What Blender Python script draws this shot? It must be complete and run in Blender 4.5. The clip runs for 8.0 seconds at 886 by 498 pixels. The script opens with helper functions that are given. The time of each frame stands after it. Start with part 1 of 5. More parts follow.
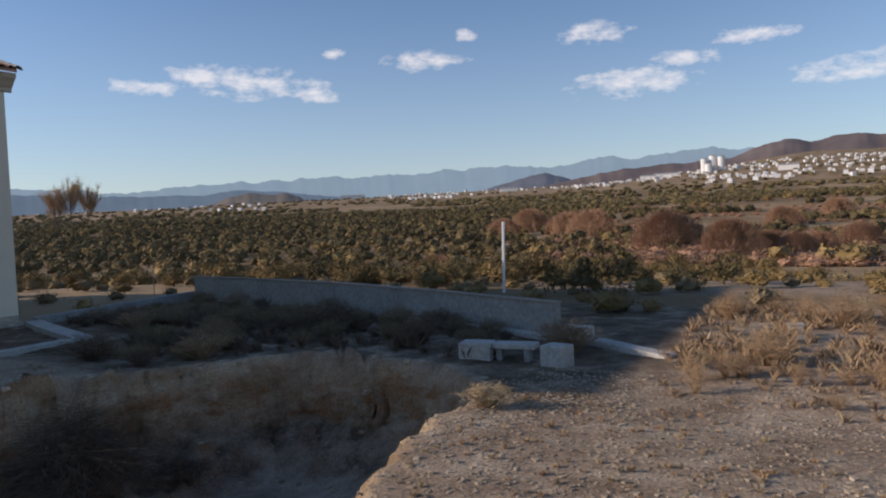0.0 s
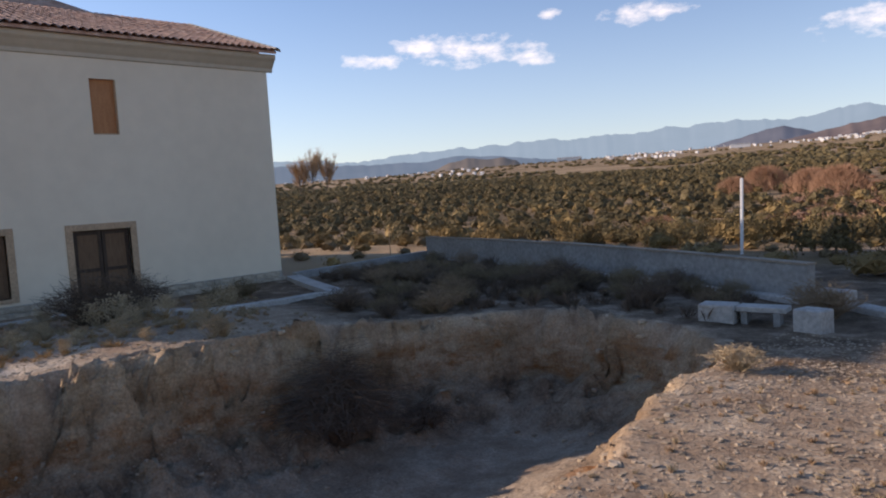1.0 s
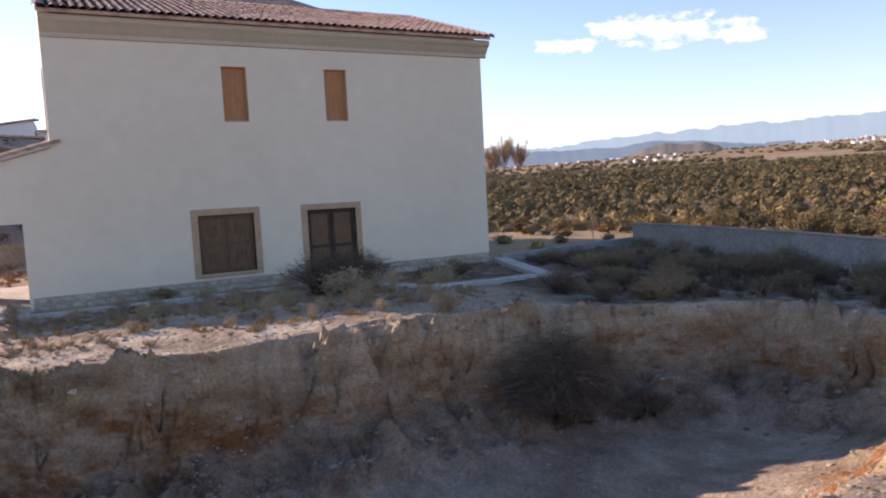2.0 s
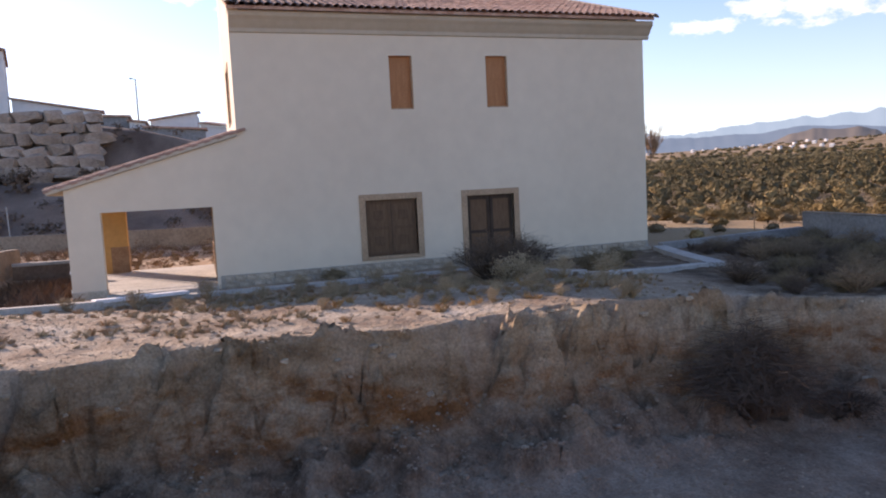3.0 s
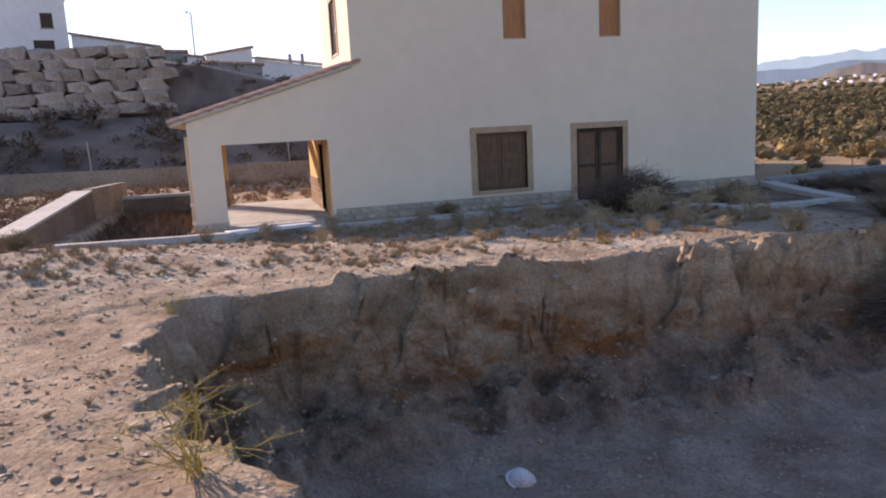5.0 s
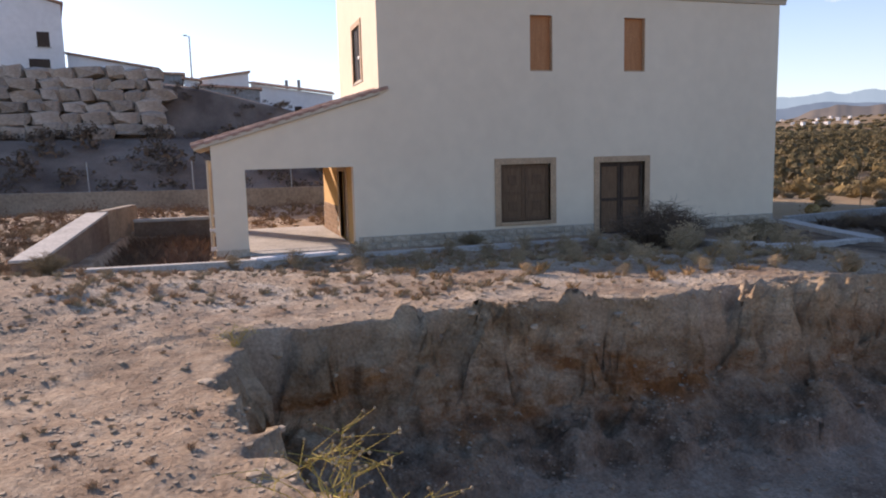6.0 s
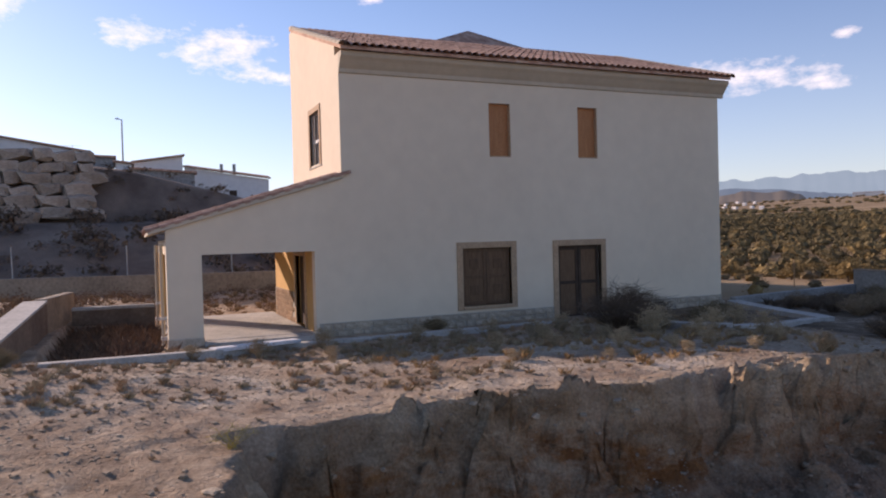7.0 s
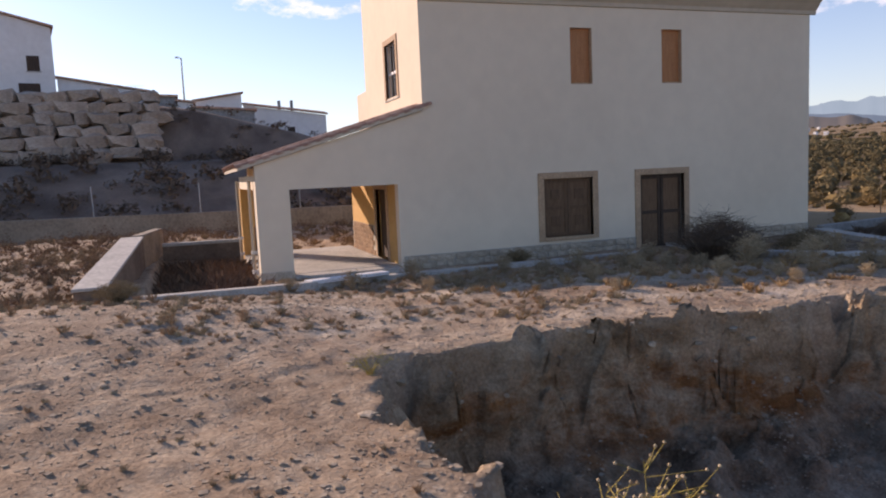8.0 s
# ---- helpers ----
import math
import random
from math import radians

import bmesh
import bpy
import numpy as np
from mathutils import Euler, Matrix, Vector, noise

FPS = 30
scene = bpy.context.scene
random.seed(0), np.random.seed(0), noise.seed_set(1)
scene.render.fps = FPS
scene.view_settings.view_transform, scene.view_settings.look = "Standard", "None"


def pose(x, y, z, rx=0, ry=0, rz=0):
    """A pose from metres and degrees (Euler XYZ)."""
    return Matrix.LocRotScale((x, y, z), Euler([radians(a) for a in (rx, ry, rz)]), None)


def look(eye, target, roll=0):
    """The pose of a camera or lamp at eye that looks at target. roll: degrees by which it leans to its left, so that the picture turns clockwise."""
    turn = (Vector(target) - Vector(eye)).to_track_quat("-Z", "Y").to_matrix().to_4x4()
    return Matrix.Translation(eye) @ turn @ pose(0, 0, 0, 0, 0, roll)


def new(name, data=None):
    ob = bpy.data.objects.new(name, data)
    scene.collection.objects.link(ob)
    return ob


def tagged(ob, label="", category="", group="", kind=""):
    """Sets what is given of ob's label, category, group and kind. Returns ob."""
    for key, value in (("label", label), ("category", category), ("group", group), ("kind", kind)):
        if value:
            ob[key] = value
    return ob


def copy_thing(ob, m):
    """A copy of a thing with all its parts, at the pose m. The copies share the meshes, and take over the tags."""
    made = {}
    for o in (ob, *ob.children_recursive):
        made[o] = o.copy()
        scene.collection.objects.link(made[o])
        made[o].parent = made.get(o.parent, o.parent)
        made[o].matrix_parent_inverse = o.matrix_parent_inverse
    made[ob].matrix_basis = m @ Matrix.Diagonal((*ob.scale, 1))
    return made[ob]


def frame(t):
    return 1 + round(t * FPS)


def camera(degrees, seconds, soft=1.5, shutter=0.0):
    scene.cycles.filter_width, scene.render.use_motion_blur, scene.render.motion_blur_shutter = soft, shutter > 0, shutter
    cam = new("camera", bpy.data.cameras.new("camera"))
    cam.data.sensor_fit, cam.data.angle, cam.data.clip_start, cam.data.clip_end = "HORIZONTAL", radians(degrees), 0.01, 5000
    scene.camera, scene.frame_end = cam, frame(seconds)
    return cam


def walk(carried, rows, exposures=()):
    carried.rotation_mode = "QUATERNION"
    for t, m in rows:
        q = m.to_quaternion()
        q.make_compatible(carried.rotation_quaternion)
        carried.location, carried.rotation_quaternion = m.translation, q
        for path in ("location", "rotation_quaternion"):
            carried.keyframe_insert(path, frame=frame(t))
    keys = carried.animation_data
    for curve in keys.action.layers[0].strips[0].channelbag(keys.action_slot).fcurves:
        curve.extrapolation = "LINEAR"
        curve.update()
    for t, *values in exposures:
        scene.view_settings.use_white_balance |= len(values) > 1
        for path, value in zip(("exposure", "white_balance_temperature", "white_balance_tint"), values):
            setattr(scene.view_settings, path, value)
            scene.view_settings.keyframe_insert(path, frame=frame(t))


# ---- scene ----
cam = camera(63.7, 8.0, soft=2.0)
METRES, EYE, TILT, LEAN, TURN = 7.6, 2.307, 0.0, 0.0, 29.0
ROWS = [
    (0.0, 0.0, 0.0, 0.0, -0.1, -2.29, 2.4),
    (0.5, -0.0162, 0.0005, -0.004, 6.98, -1.14, 0.83),
    (1.0, -0.0389, -0.0151, -0.009, 17.13, -4.37, 3.51),
    (1.5, -0.0674, -0.0418, -0.0138, 25.1, -6.57, 4.38),
    (2.0, -0.1099, -0.0612, -0.0149, 32.25, -4.62, 3.03),
    (2.2, -0.131, -0.0782, -0.0156, 35.01, -3.28, 1.64),
    (3.5, -0.2677, -0.1887, -0.0177, 41.98, -5.92, 2.46),
    (4.0, -0.3357, -0.2372, -0.0211, 44.19, -5.95, 3.37),
    (4.5, -0.3934, -0.3002, -0.0237, 43.62, -8.24, 3.0),
    (5.0, -0.4461, -0.353, -0.0216, 44.79, -9.81, 2.94),
    (6.5, -0.6509, -0.4504, -0.0151, 40.51, -2.54, 2.66),
    (7.0, -0.7178, -0.4778, -0.0111, 37.67, -1.0, 1.55),
    (7.5, -0.7706, -0.5236, -0.0123, 35.06, -4.94, 3.76),
    (8.0, -0.8129, -0.5484, -0.0152, 41.58, -6.15, 2.6),
]
EXPOSURES = [(0.0, -0.3, 6400, 16), (0.6, -0.1, 6500, 18), (1.0, 0.15, 6750, 22), (1.5, 0.48, 6950, 23), (2.0, 0.72, 6850, 26), (3.5, 0.67, 6950, 29), (5.2, 0.7, 7000, 28), (6.5, 0.3, 6850, 25), (7.0, 0.12, 6900, 29), (8.0, 0.26, 7050, 28)]
BETWEEN = [
    (3.3, look((-1.002, -2.046, 2.159), (-2.901, -1.448, 1.969), -3.5)),
    (5.2, look((-1.821, -4.179, 2.146), (-3.722, -3.665, 1.795), -2.2)),
    (6.3, look((-2.536, -5.275, 2.199), (-4.414, -4.611, 2.021), -1.7)),
]
MAIN = [(t, pose(0, 0, EYE, TILT, LEAN, TURN) @ pose(METRES * x, METRES * y, METRES * z, 90 + pitch, roll, yaw)) for t, x, y, z, yaw, pitch, roll in ROWS]
walk(cam, sorted(MAIN + BETWEEN, key=lambda row: row[0]), exposures=EXPOSURES)

# ---- world, sun ----
SUN_AZ, SUN_EL = 211.0, 20.0          # the way to the sun, degrees from +x towards +y, and its height
sun_data = bpy.data.lights.new("sun", "SUN")
sun_data.energy, sun_data.angle, sun_data.color = 5.0, radians(0.53), (1.0, 0.88, 0.73)
sun = new("sun", sun_data)
to_sun = Vector((math.cos(radians(SUN_AZ)) * math.cos(radians(SUN_EL)), math.sin(radians(SUN_AZ)) * math.cos(radians(SUN_EL)), math.sin(radians(SUN_EL))))
sun.matrix_world = look(to_sun * 200, (0, 0, 0))

CLOUDS = [  # azimuth, height, half width, half height in degrees
    (133.5, 11.0, 5.4, 1.3), (128.5, 10.2, 2.6, 1.0), (119.8, 12.6, 3.6, 0.9), (116.5, 14.4, 1.0, 0.6),
    (103.5, 10.0, 5.4, 1.2), (106.5, 13.8, 3.2, 1.0), (100.0, 11.3, 3.0, 0.8), (141.0, 10.6, 3.2, 0.7), (127.0, 13.2, 1.0, 0.5),
    (180.0, 15.2, 2.6, 1.2), (173.5, 14.4, 4.4, 2.0), (189.0, 16.5, 3.0, 1.6), (162.0, 18.4, 1.3, 0.7), (170.0, 12.6, 4.0, 0.8), (196.0, 14.0, 4.0, 1.5),
    (137.0, 11.6, 3.0, 0.9), (95.0, 12.4, 3.0, 0.7), (137.0, 18.0, 2.0, 0.6), (88.0, 9.4, 5.0, 1.0)]


def sky_world():
    world = bpy.data.worlds.new("sky")
    scene.world = world
    world.use_nodes = True
    nt = world.node_tree
    nt.nodes.clear()
    N, L = nt.nodes.new, nt.links.new

    def calc(op, a, b=None, c=None):
        node = N("ShaderNodeMath")
        node.operation = op
        for k, v in enumerate((a, b, c)):
            if v is None:
                continue
            if isinstance(v, (int, float)):
                node.inputs[k].default_value = v
            else:
                L(v, node.inputs[k])
        return node.outputs[0]

    sky = N("ShaderNodeTexSky")
    sky.sky_type, sky.sun_disc = "NISHITA", False
    sky.sun_elevation, sky.sun_rotation = radians(SUN_EL), radians(90 - SUN_AZ)
    sky.altitude, sky.air_density, sky.dust_density, sky.ozone_density = 300, 1.1, 0.35, 3.0
    co = N("ShaderNodeTexCoord")
    xyz = N("ShaderNodeSeparateXYZ")
    L(co.outputs["Generated"], xyz.inputs[0])
    x, y, z = xyz.outputs
    az = calc("MULTIPLY", calc("ARCTAN2", y, x), 180 / math.pi)
    az = calc("ADD", az, calc("MULTIPLY", calc("LESS_THAN", az, 0.0), 360.0))
    el = calc("MULTIPLY", calc("ARCSINE", z), 180 / math.pi)
    best = None
    for a, e, sa, se in CLOUDS:
        u = calc("DIVIDE", calc("SUBTRACT", az, a), sa)
        v = calc("DIVIDE", calc("SUBTRACT", el, e), se)
        d = calc("SUBTRACT", 1.0, calc("ADD", calc("MULTIPLY", u, u), calc("MULTIPLY", v, v)))
        best = d if best is None else calc("MAXIMUM", best, d)
    best = calc("MAXIMUM", best, -1.2)
    flat = N("ShaderNodeCombineXYZ")
    L(az, flat.inputs[0])
    L(calc("MULTIPLY", el, 2.0), flat.inputs[1])
    n1 = N("ShaderNodeTexNoise")
    n1.inputs["Scale"].default_value, n1.inputs["Detail"].default_value, n1.inputs["Roughness"].default_value = 0.55, 8, 0.62
    L(flat.outputs[0], n1.inputs["Vector"])
    puff = calc("ADD", calc("MULTIPLY", best, 0.62), calc("MULTIPLY", calc("SUBTRACT", n1.outputs["Fac"], 0.5), 2.5))
    ramp = N("ShaderNodeValToRGB")
    ramp.color_ramp.elements[0].position, ramp.color_ramp.elements[1].position = 0.12, 0.85
    L(puff, ramp.inputs[0])
    # thin milky veil towards the ground
    veil = calc("MULTIPLY", calc("POWER", calc("SUBTRACT", 1.0, calc("MINIMUM", calc("MAXIMUM", calc("DIVIDE", el, 26.0), 0.0), 1.0)), 2.0), 0.33)
    mixv = N("ShaderNodeMixRGB")
    L(veil, mixv.inputs[0])
    deep = N("ShaderNodeMixRGB")
    deep.blend_type = "MULTIPLY"
    deep.inputs[0].default_value, deep.inputs[2].default_value = 1.0, (0.90, 1.0, 1.10, 1)
    L(sky.outputs[0], deep.inputs[1])
    L(deep.outputs[0], mixv.inputs[1])
    mixv.inputs[2].default_value = (6.9, 7.3, 7.7, 1)
    mixc = N("ShaderNodeMixRGB")
    L(calc("MULTIPLY", ramp.outputs[0], 0.62), mixc.inputs[0])
    L(mixv.outputs[0], mixc.inputs[1])
    mixc.inputs[2].default_value = (9.4, 8.9, 8.3, 1)
    bg = N("ShaderNodeBackground")
    bg.inputs[1].default_value = 0.135
    L(mixc.outputs[0], bg.inputs[0])
    out = N("ShaderNodeOutputWorld")
    L(bg.outputs[0], out.inputs[0])


sky_world()


# ---- materials ----
def material(name, colours, scale=3.0, rough=0.9, bump=0.3, bump_scale=None, stretch=(1, 1, 1), fine=True, metal=0.0, spread=(0.3, 0.7), per=0.0, bump_far=0.02, grain=0.2):
    """Noise between two or three colours, with a finer grain and relief."""
    m = bpy.data.materials.new(name)
    m.use_nodes = True
    nt = m.node_tree
    N, L = nt.nodes.new, nt.links.new
    p = nt.nodes["Principled BSDF"]
    p.inputs["Roughness"].default_value, p.inputs["Metallic"].default_value = rough, metal
    if "Specular IOR Level" in p.inputs:
        p.inputs["Specular IOR Level"].default_value = 0.25
    co = N("ShaderNodeTexCoord")
    mp = N("ShaderNodeMapping")
    mp.inputs["Scale"].default_value = stretch
    L(co.outputs["Object"], mp.inputs[0])
    n = N("ShaderNodeTexNoise")
    n.inputs["Scale"].default_value, n.inputs["Detail"].default_value, n.inputs["Roughness"].default_value = scale, 8, 0.6
    L(mp.outputs[0], n.inputs["Vector"])
    ramp = N("ShaderNodeValToRGB")
    cr = ramp.color_ramp
    lo, hi = spread
    cr.elements[0].position, cr.elements[1].position = lo, hi
    cr.elements[0].color, cr.elements[1].color = (*colours[0], 1), (*colours[-1], 1)
    if len(colours) == 3:
        cr.elements.new((lo + hi) / 2).color = (*colours[1], 1)
    L(n.outputs["Fac"], ramp.inputs[0])
    colour = ramp.outputs[0]
    if fine:
        n2 = N("ShaderNodeTexNoise")
        n2.inputs["Scale"].default_value, n2.inputs["Detail"].default_value = scale * 9, 5
        L(mp.outputs[0], n2.inputs["Vector"])
        r2 = N("ShaderNodeMapRange")
        r2.inputs[1].default_value, r2.inputs[2].default_value, r2.inputs[3].default_value, r2.inputs[4].default_value = 0.3, 0.7, 1 - grain, 1 + grain
        L(n2.outputs["Fac"], r2.inputs[0])
        mul = N("ShaderNodeMixRGB")
        mul.blend_type = "MULTIPLY"
        mul.inputs[0].default_value = 1
        L(colour, mul.inputs[1])
        L(r2.outputs[0], mul.inputs[2])
        colour = mul.outputs[0]
    if per:
        oi = N("ShaderNodeObjectInfo")
        geo = N("ShaderNodeNewGeometry")
        add = N("ShaderNodeMath")
        add.operation = "ADD"
        L(oi.outputs["Random"], add.inputs[0])
        L(geo.outputs["Random Per Island"], add.inputs[1])
        r3 = N("ShaderNodeMapRange")
        r3.inputs[1].default_value, r3.inputs[2].default_value, r3.inputs[3].default_value, r3.inputs[4].default_value = 0, 2, 1 - per, 1 + per
        L(add.outputs[0], r3.inputs[0])
        mul = N("ShaderNodeMixRGB")
        mul.blend_type = "MULTIPLY"
        mul.inputs[0].default_value = 1
        L(colour, mul.inputs[1])
        L(r3.outputs[0], mul.inputs[2])
        colour = mul.outputs[0]
    L(colour, p.inputs["Base Color"])
    if bump:
        b = N("ShaderNodeBump")
        b.inputs["Strength"].default_value, b.inputs["Distance"].default_value = bump, bump_far
        nb = N("ShaderNodeTexNoise")
        nb.inputs["Scale"].default_value, nb.inputs["Detail"].default_value = bump_scale or scale * 12, 6
        L(mp.outputs[0], nb.inputs["Vector"])
        L(nb.outputs["Fac"], b.inputs["Height"])
        L(b.outputs[0], p.inputs["Normal"])
    return m


RENDER_WALL = material("cream_render", [(0.73, 0.61, 0.455), (0.79, 0.67, 0.505)], 0.3, 0.92, 0.10, 70, grain=0.025, bump_far=0.006)
OCHRE = material("ochre_paint", [(0.56, 0.33, 0.12), (0.64, 0.39, 0.15)], 0.8, 0.9, 0.2, 40, grain=0.06)
CORNICE = material("cornice_render", [(0.50, 0.42, 0.31), (0.58, 0.49, 0.37)], 0.5, 0.9, 0.08, 50, grain=0.05, bump_far=0.006)
SURROUND = material("tan_surround", [(0.42, 0.28, 0.17), (0.51, 0.35, 0.22)], 2.0, 0.85, 0.2, 30)
SHUTTER = material("orange_board", [(0.40, 0.17, 0.07), (0.50, 0.23, 0.10)], 2.0, 0.7, 0.15, 20, (6, 6, 1))
DARKWOOD = material("dark_wood", [(0.045, 0.027, 0.018), (0.085, 0.053, 0.034)], 3.0, 0.6, 0.3, 20, (6, 6, 1))
SHUTWOOD = material("shutter_wood", [(0.105, 0.058, 0.031), (0.165, 0.095, 0.052)], 3.0, 0.6, 0.12, 20, (6, 6, 1))
WINWOOD = material("window_wood", [(0.125, 0.07, 0.037), (0.20, 0.115, 0.062)], 3.0, 0.6, 0.12, 20, (6, 6, 1))
TILE = material("clay_tile", [(0.27, 0.135, 0.09), (0.44, 0.26, 0.18), (0.58, 0.41, 0.31)], 2.5, 0.85, 0.3, 30, per=0.35)
PLINTH = material("plinth_stone", [(0.33, 0.265, 0.19), (0.55, 0.46, 0.345)], 3.0, 0.9, 0.5, 14, per=0.3)
MORTAR = material("mortar", [(0.36, 0.32, 0.26), (0.44, 0.40, 0.33)], 4.0, 0.95, 0.4, 30)
CONCRETE = material("pale_concrete", [(0.38, 0.35, 0.305), (0.52, 0.485, 0.425)], 1.6, 0.9, 0.35, 25)
BLOCKWALL = material("grey_block", [(0.25, 0.235, 0.21), (0.34, 0.325, 0.295)], 1.0, 0.95, 0.4, 20)
WHITEWALL = material("whitewash", [(0.72, 0.69, 0.65), (0.82, 0.80, 0.77)], 0.3, 0.9, 0.0, grain=0.04)
GREYWALL = material("grey_render", [(0.25, 0.24, 0.23), (0.33, 0.32, 0.30)], 0.6, 0.9, 0.2, 20)
BOULDER = material("boulder_stone", [(0.25, 0.19, 0.145), (0.45, 0.365, 0.285)], 0.9, 0.95, 0.6, 5, per=0.4, bump_far=0.08)
EARTHWALL = material("earth_stained_concrete", [(0.24, 0.19, 0.14), (0.36, 0.29, 0.215)], 0.8, 0.95, 0.4, 12)
# Earth brown, darkened further for the yard sides that face away from the sun.
PARAPET = material("shaded_earthy_concrete", [(0.13, 0.09, 0.065), (0.25, 0.185, 0.135)], 1.2, 0.95, 0.4, 12)
DARKGLASS = material("dark_pane", [(0.02, 0.02, 0.022), (0.04, 0.04, 0.045)], 1.0, 0.15, 0.0, fine=False)
METAL = material("galvanised_steel", [(0.30, 0.31, 0.31), (0.42, 0.43, 0.43)], 3.0, 0.5, 0.1, metal=0.6)
PVC = material("white_pvc", [(0.72, 0.70, 0.66), (0.80, 0.78, 0.74)], 3.0, 0.45, 0.05)
TWIG = material("dry_twig", [(0.21, 0.14, 0.085), (0.37, 0.265, 0.16)], 6.0, 0.95, 0.0, per=0.3)
DARKTWIG = material("dark_twig", [(0.10, 0.07, 0.05), (0.19, 0.135, 0.092)], 6.0, 0.95, 0.0, per=0.3)
YARDBRUSH = material("red_brown_brush", [(0.13, 0.075, 0.048), (0.25, 0.15, 0.09)], 5.0, 0.95, 0.0, per=0.3)
REED = material("dry_reed", [(0.30, 0.19, 0.105), (0.48, 0.325, 0.19)], 4.0, 0.95, 0.0, per=0.3)
RUSTGRASS = material("rust_grass", [(0.34, 0.20, 0.085), (0.50, 0.32, 0.15)], 4.0, 0.95, 0.0, per=0.3)
STRAW = material("dry_straw", [(0.34, 0.25, 0.145), (0.50, 0.385, 0.24)], 4.0, 0.95, 0.0, per=0.3)
WEED = material("olive_weed", [(0.17, 0.125, 0.07), (0.30, 0.225, 0.125)], 4.0, 0.95, 0.0, per=0.3)
YELLOWWEED = material("yellow_weed", [(0.30, 0.23, 0.05), (0.50, 0.38, 0.10)], 8.0, 0.95, 0.0, per=0.3)
CITRUS = material("citrus_leaf", [(0.105, 0.08, 0.034), (0.20, 0.148, 0.066)], 0.05, 0.8, 0.0, per=0.45)
YELLOWLEAF = material("yellowing_leaf", [(0.16, 0.11, 0.042), (0.28, 0.19, 0.078)], 0.1, 0.85, 0.0, per=0.4)
REDTWIG = material("red_tamarisk", [(0.24, 0.13, 0.08), (0.40, 0.235, 0.145)], 0.2, 0.95, 0.0, per=0.35)
BARK = material("bark", [(0.09, 0.07, 0.05), (0.17, 0.13, 0.10)], 4.0, 0.95, 0.4)
DADO = material("brown_cladding_stone", [(0.22, 0.13, 0.075), (0.38, 0.25, 0.15)], 3.0, 0.9, 0.4, 14, per=0.35)
CLOD = material("earth_clod", [(0.28, 0.205, 0.135), (0.52, 0.415, 0.30)], 1.4, 0.96, 0.2, per=0.25)
STONE = material("loose_stone", [(0.30, 0.225, 0.145), (0.47, 0.37, 0.26)], 3.0, 0.95, 0.3, per=0.4)
SIGNWHITE = material("white_board", [(0.72, 0.71, 0.69), (0.8, 0.79, 0.77)], 3.0, 0.6, 0.1)


# ---- mesh helpers ----
class Build:
    """Collects vertices and faces for one mesh."""

    def __init__(self):
        self.v, self.f, self.m = [], [], []

    def add(self, verts, faces, mat=0):
        n = len(self.v)
        self.v.extend(tuple(p) for p in verts)
        self.f.extend(tuple(n + i for i in f) for f in faces)
        self.m.extend([mat] * len(faces))
        return self

    def box(self, x0, x1, y0, y1, z0, z1, mat=0):
        v = [(x, y, z) for z in (z0, z1) for y in (y0, y1) for x in (x0, x1)]
        return self.add(v, [(0, 2, 3, 1), (4, 5, 7, 6), (0, 1, 5, 4), (2, 6, 7, 3), (0, 4, 6, 2), (1, 3, 7, 5)], mat)

    def prism(self, outline, axis, a, b, mat=0):
        """An outline in the two other axes, drawn out from a to b along axis."""
        n = len(outline)
        put = {"x": lambda p, q: (q, p[0], p[1]), "y": lambda p, q: (p[0], q, p[1]), "z": lambda p, q: (p[0], p[1], q)}[axis]
        v = [put(p, a) for p in outline] + [put(p, b) for p in outline]
        return self.add(v, [tuple(range(n)), tuple(range(2 * n - 1, n - 1, -1))] + [(i, i + n, (i + 1) % n + n, (i + 1) % n) for i in range(n)], mat)

    def tube(self, points, radii, sides=3, mat=0):
        rings = []
        for k, p in enumerate(points):
            p = Vector(p)
            d = Vector(points[min(k + 1, len(points) - 1)]) - Vector(points[max(k - 1, 0)])
            d = d.normalized() if d.length > 1e-9 else Vector((0, 0, 1))
            u = d.orthogonal().normalized()
            w = d.cross(u)
            rings.append([p + radii[k] * (math.cos(2 * math.pi * s / sides) * u + math.sin(2 * math.pi * s / sides) * w) for s in range(sides)])
        n = len(self.v)
        self.v.extend(tuple(q) for r in rings for q in r)
        for k in range(len(rings) - 1):
            for s in range(sides):
                a, b = n + k * sides + s, n + k * sides + (s + 1) % sides
                self.f.append((a, b, b + sides, a + sides))
                self.m.append(mat)
        for cap in (range(n + sides - 1, n - 1, -1), range(n + (len(rings) - 1) * sides, n + len(rings) * sides)):
            self.f.append(tuple(cap))
            self.m.append(mat)
        return self

    def mesh(self, name, mats, smooth=False, bevel=0.0):
        me = bpy.data.meshes.new(name)
        me.from_pydata(self.v, [], self.f)
        for one in mats if isinstance(mats, (list, tuple)) else [mats]:
            me.materials.append(one)
        me.polygons.foreach_set("material_index", self.m)
        bm = bmesh.new()
        bm.from_mesh(me)
        bmesh.ops.recalc_face_normals(bm, faces=bm.faces)
        if bevel:
            bmesh.ops.bevel(bm, geom=bm.edges[:], offset=bevel, segments=1, affect="EDGES")
        bm.to_mesh(me)
        bm.free()
        me.polygons.foreach_set("use_smooth", [smooth] * len(me.polygons))
        me.update()
        return me


def thing(name, label, category, group="", kind="", data=None, m=None):
    ob = tagged(new(name, data), label, category, group, kind)
    if m is not None:
        ob.matrix_basis = m
    return ob


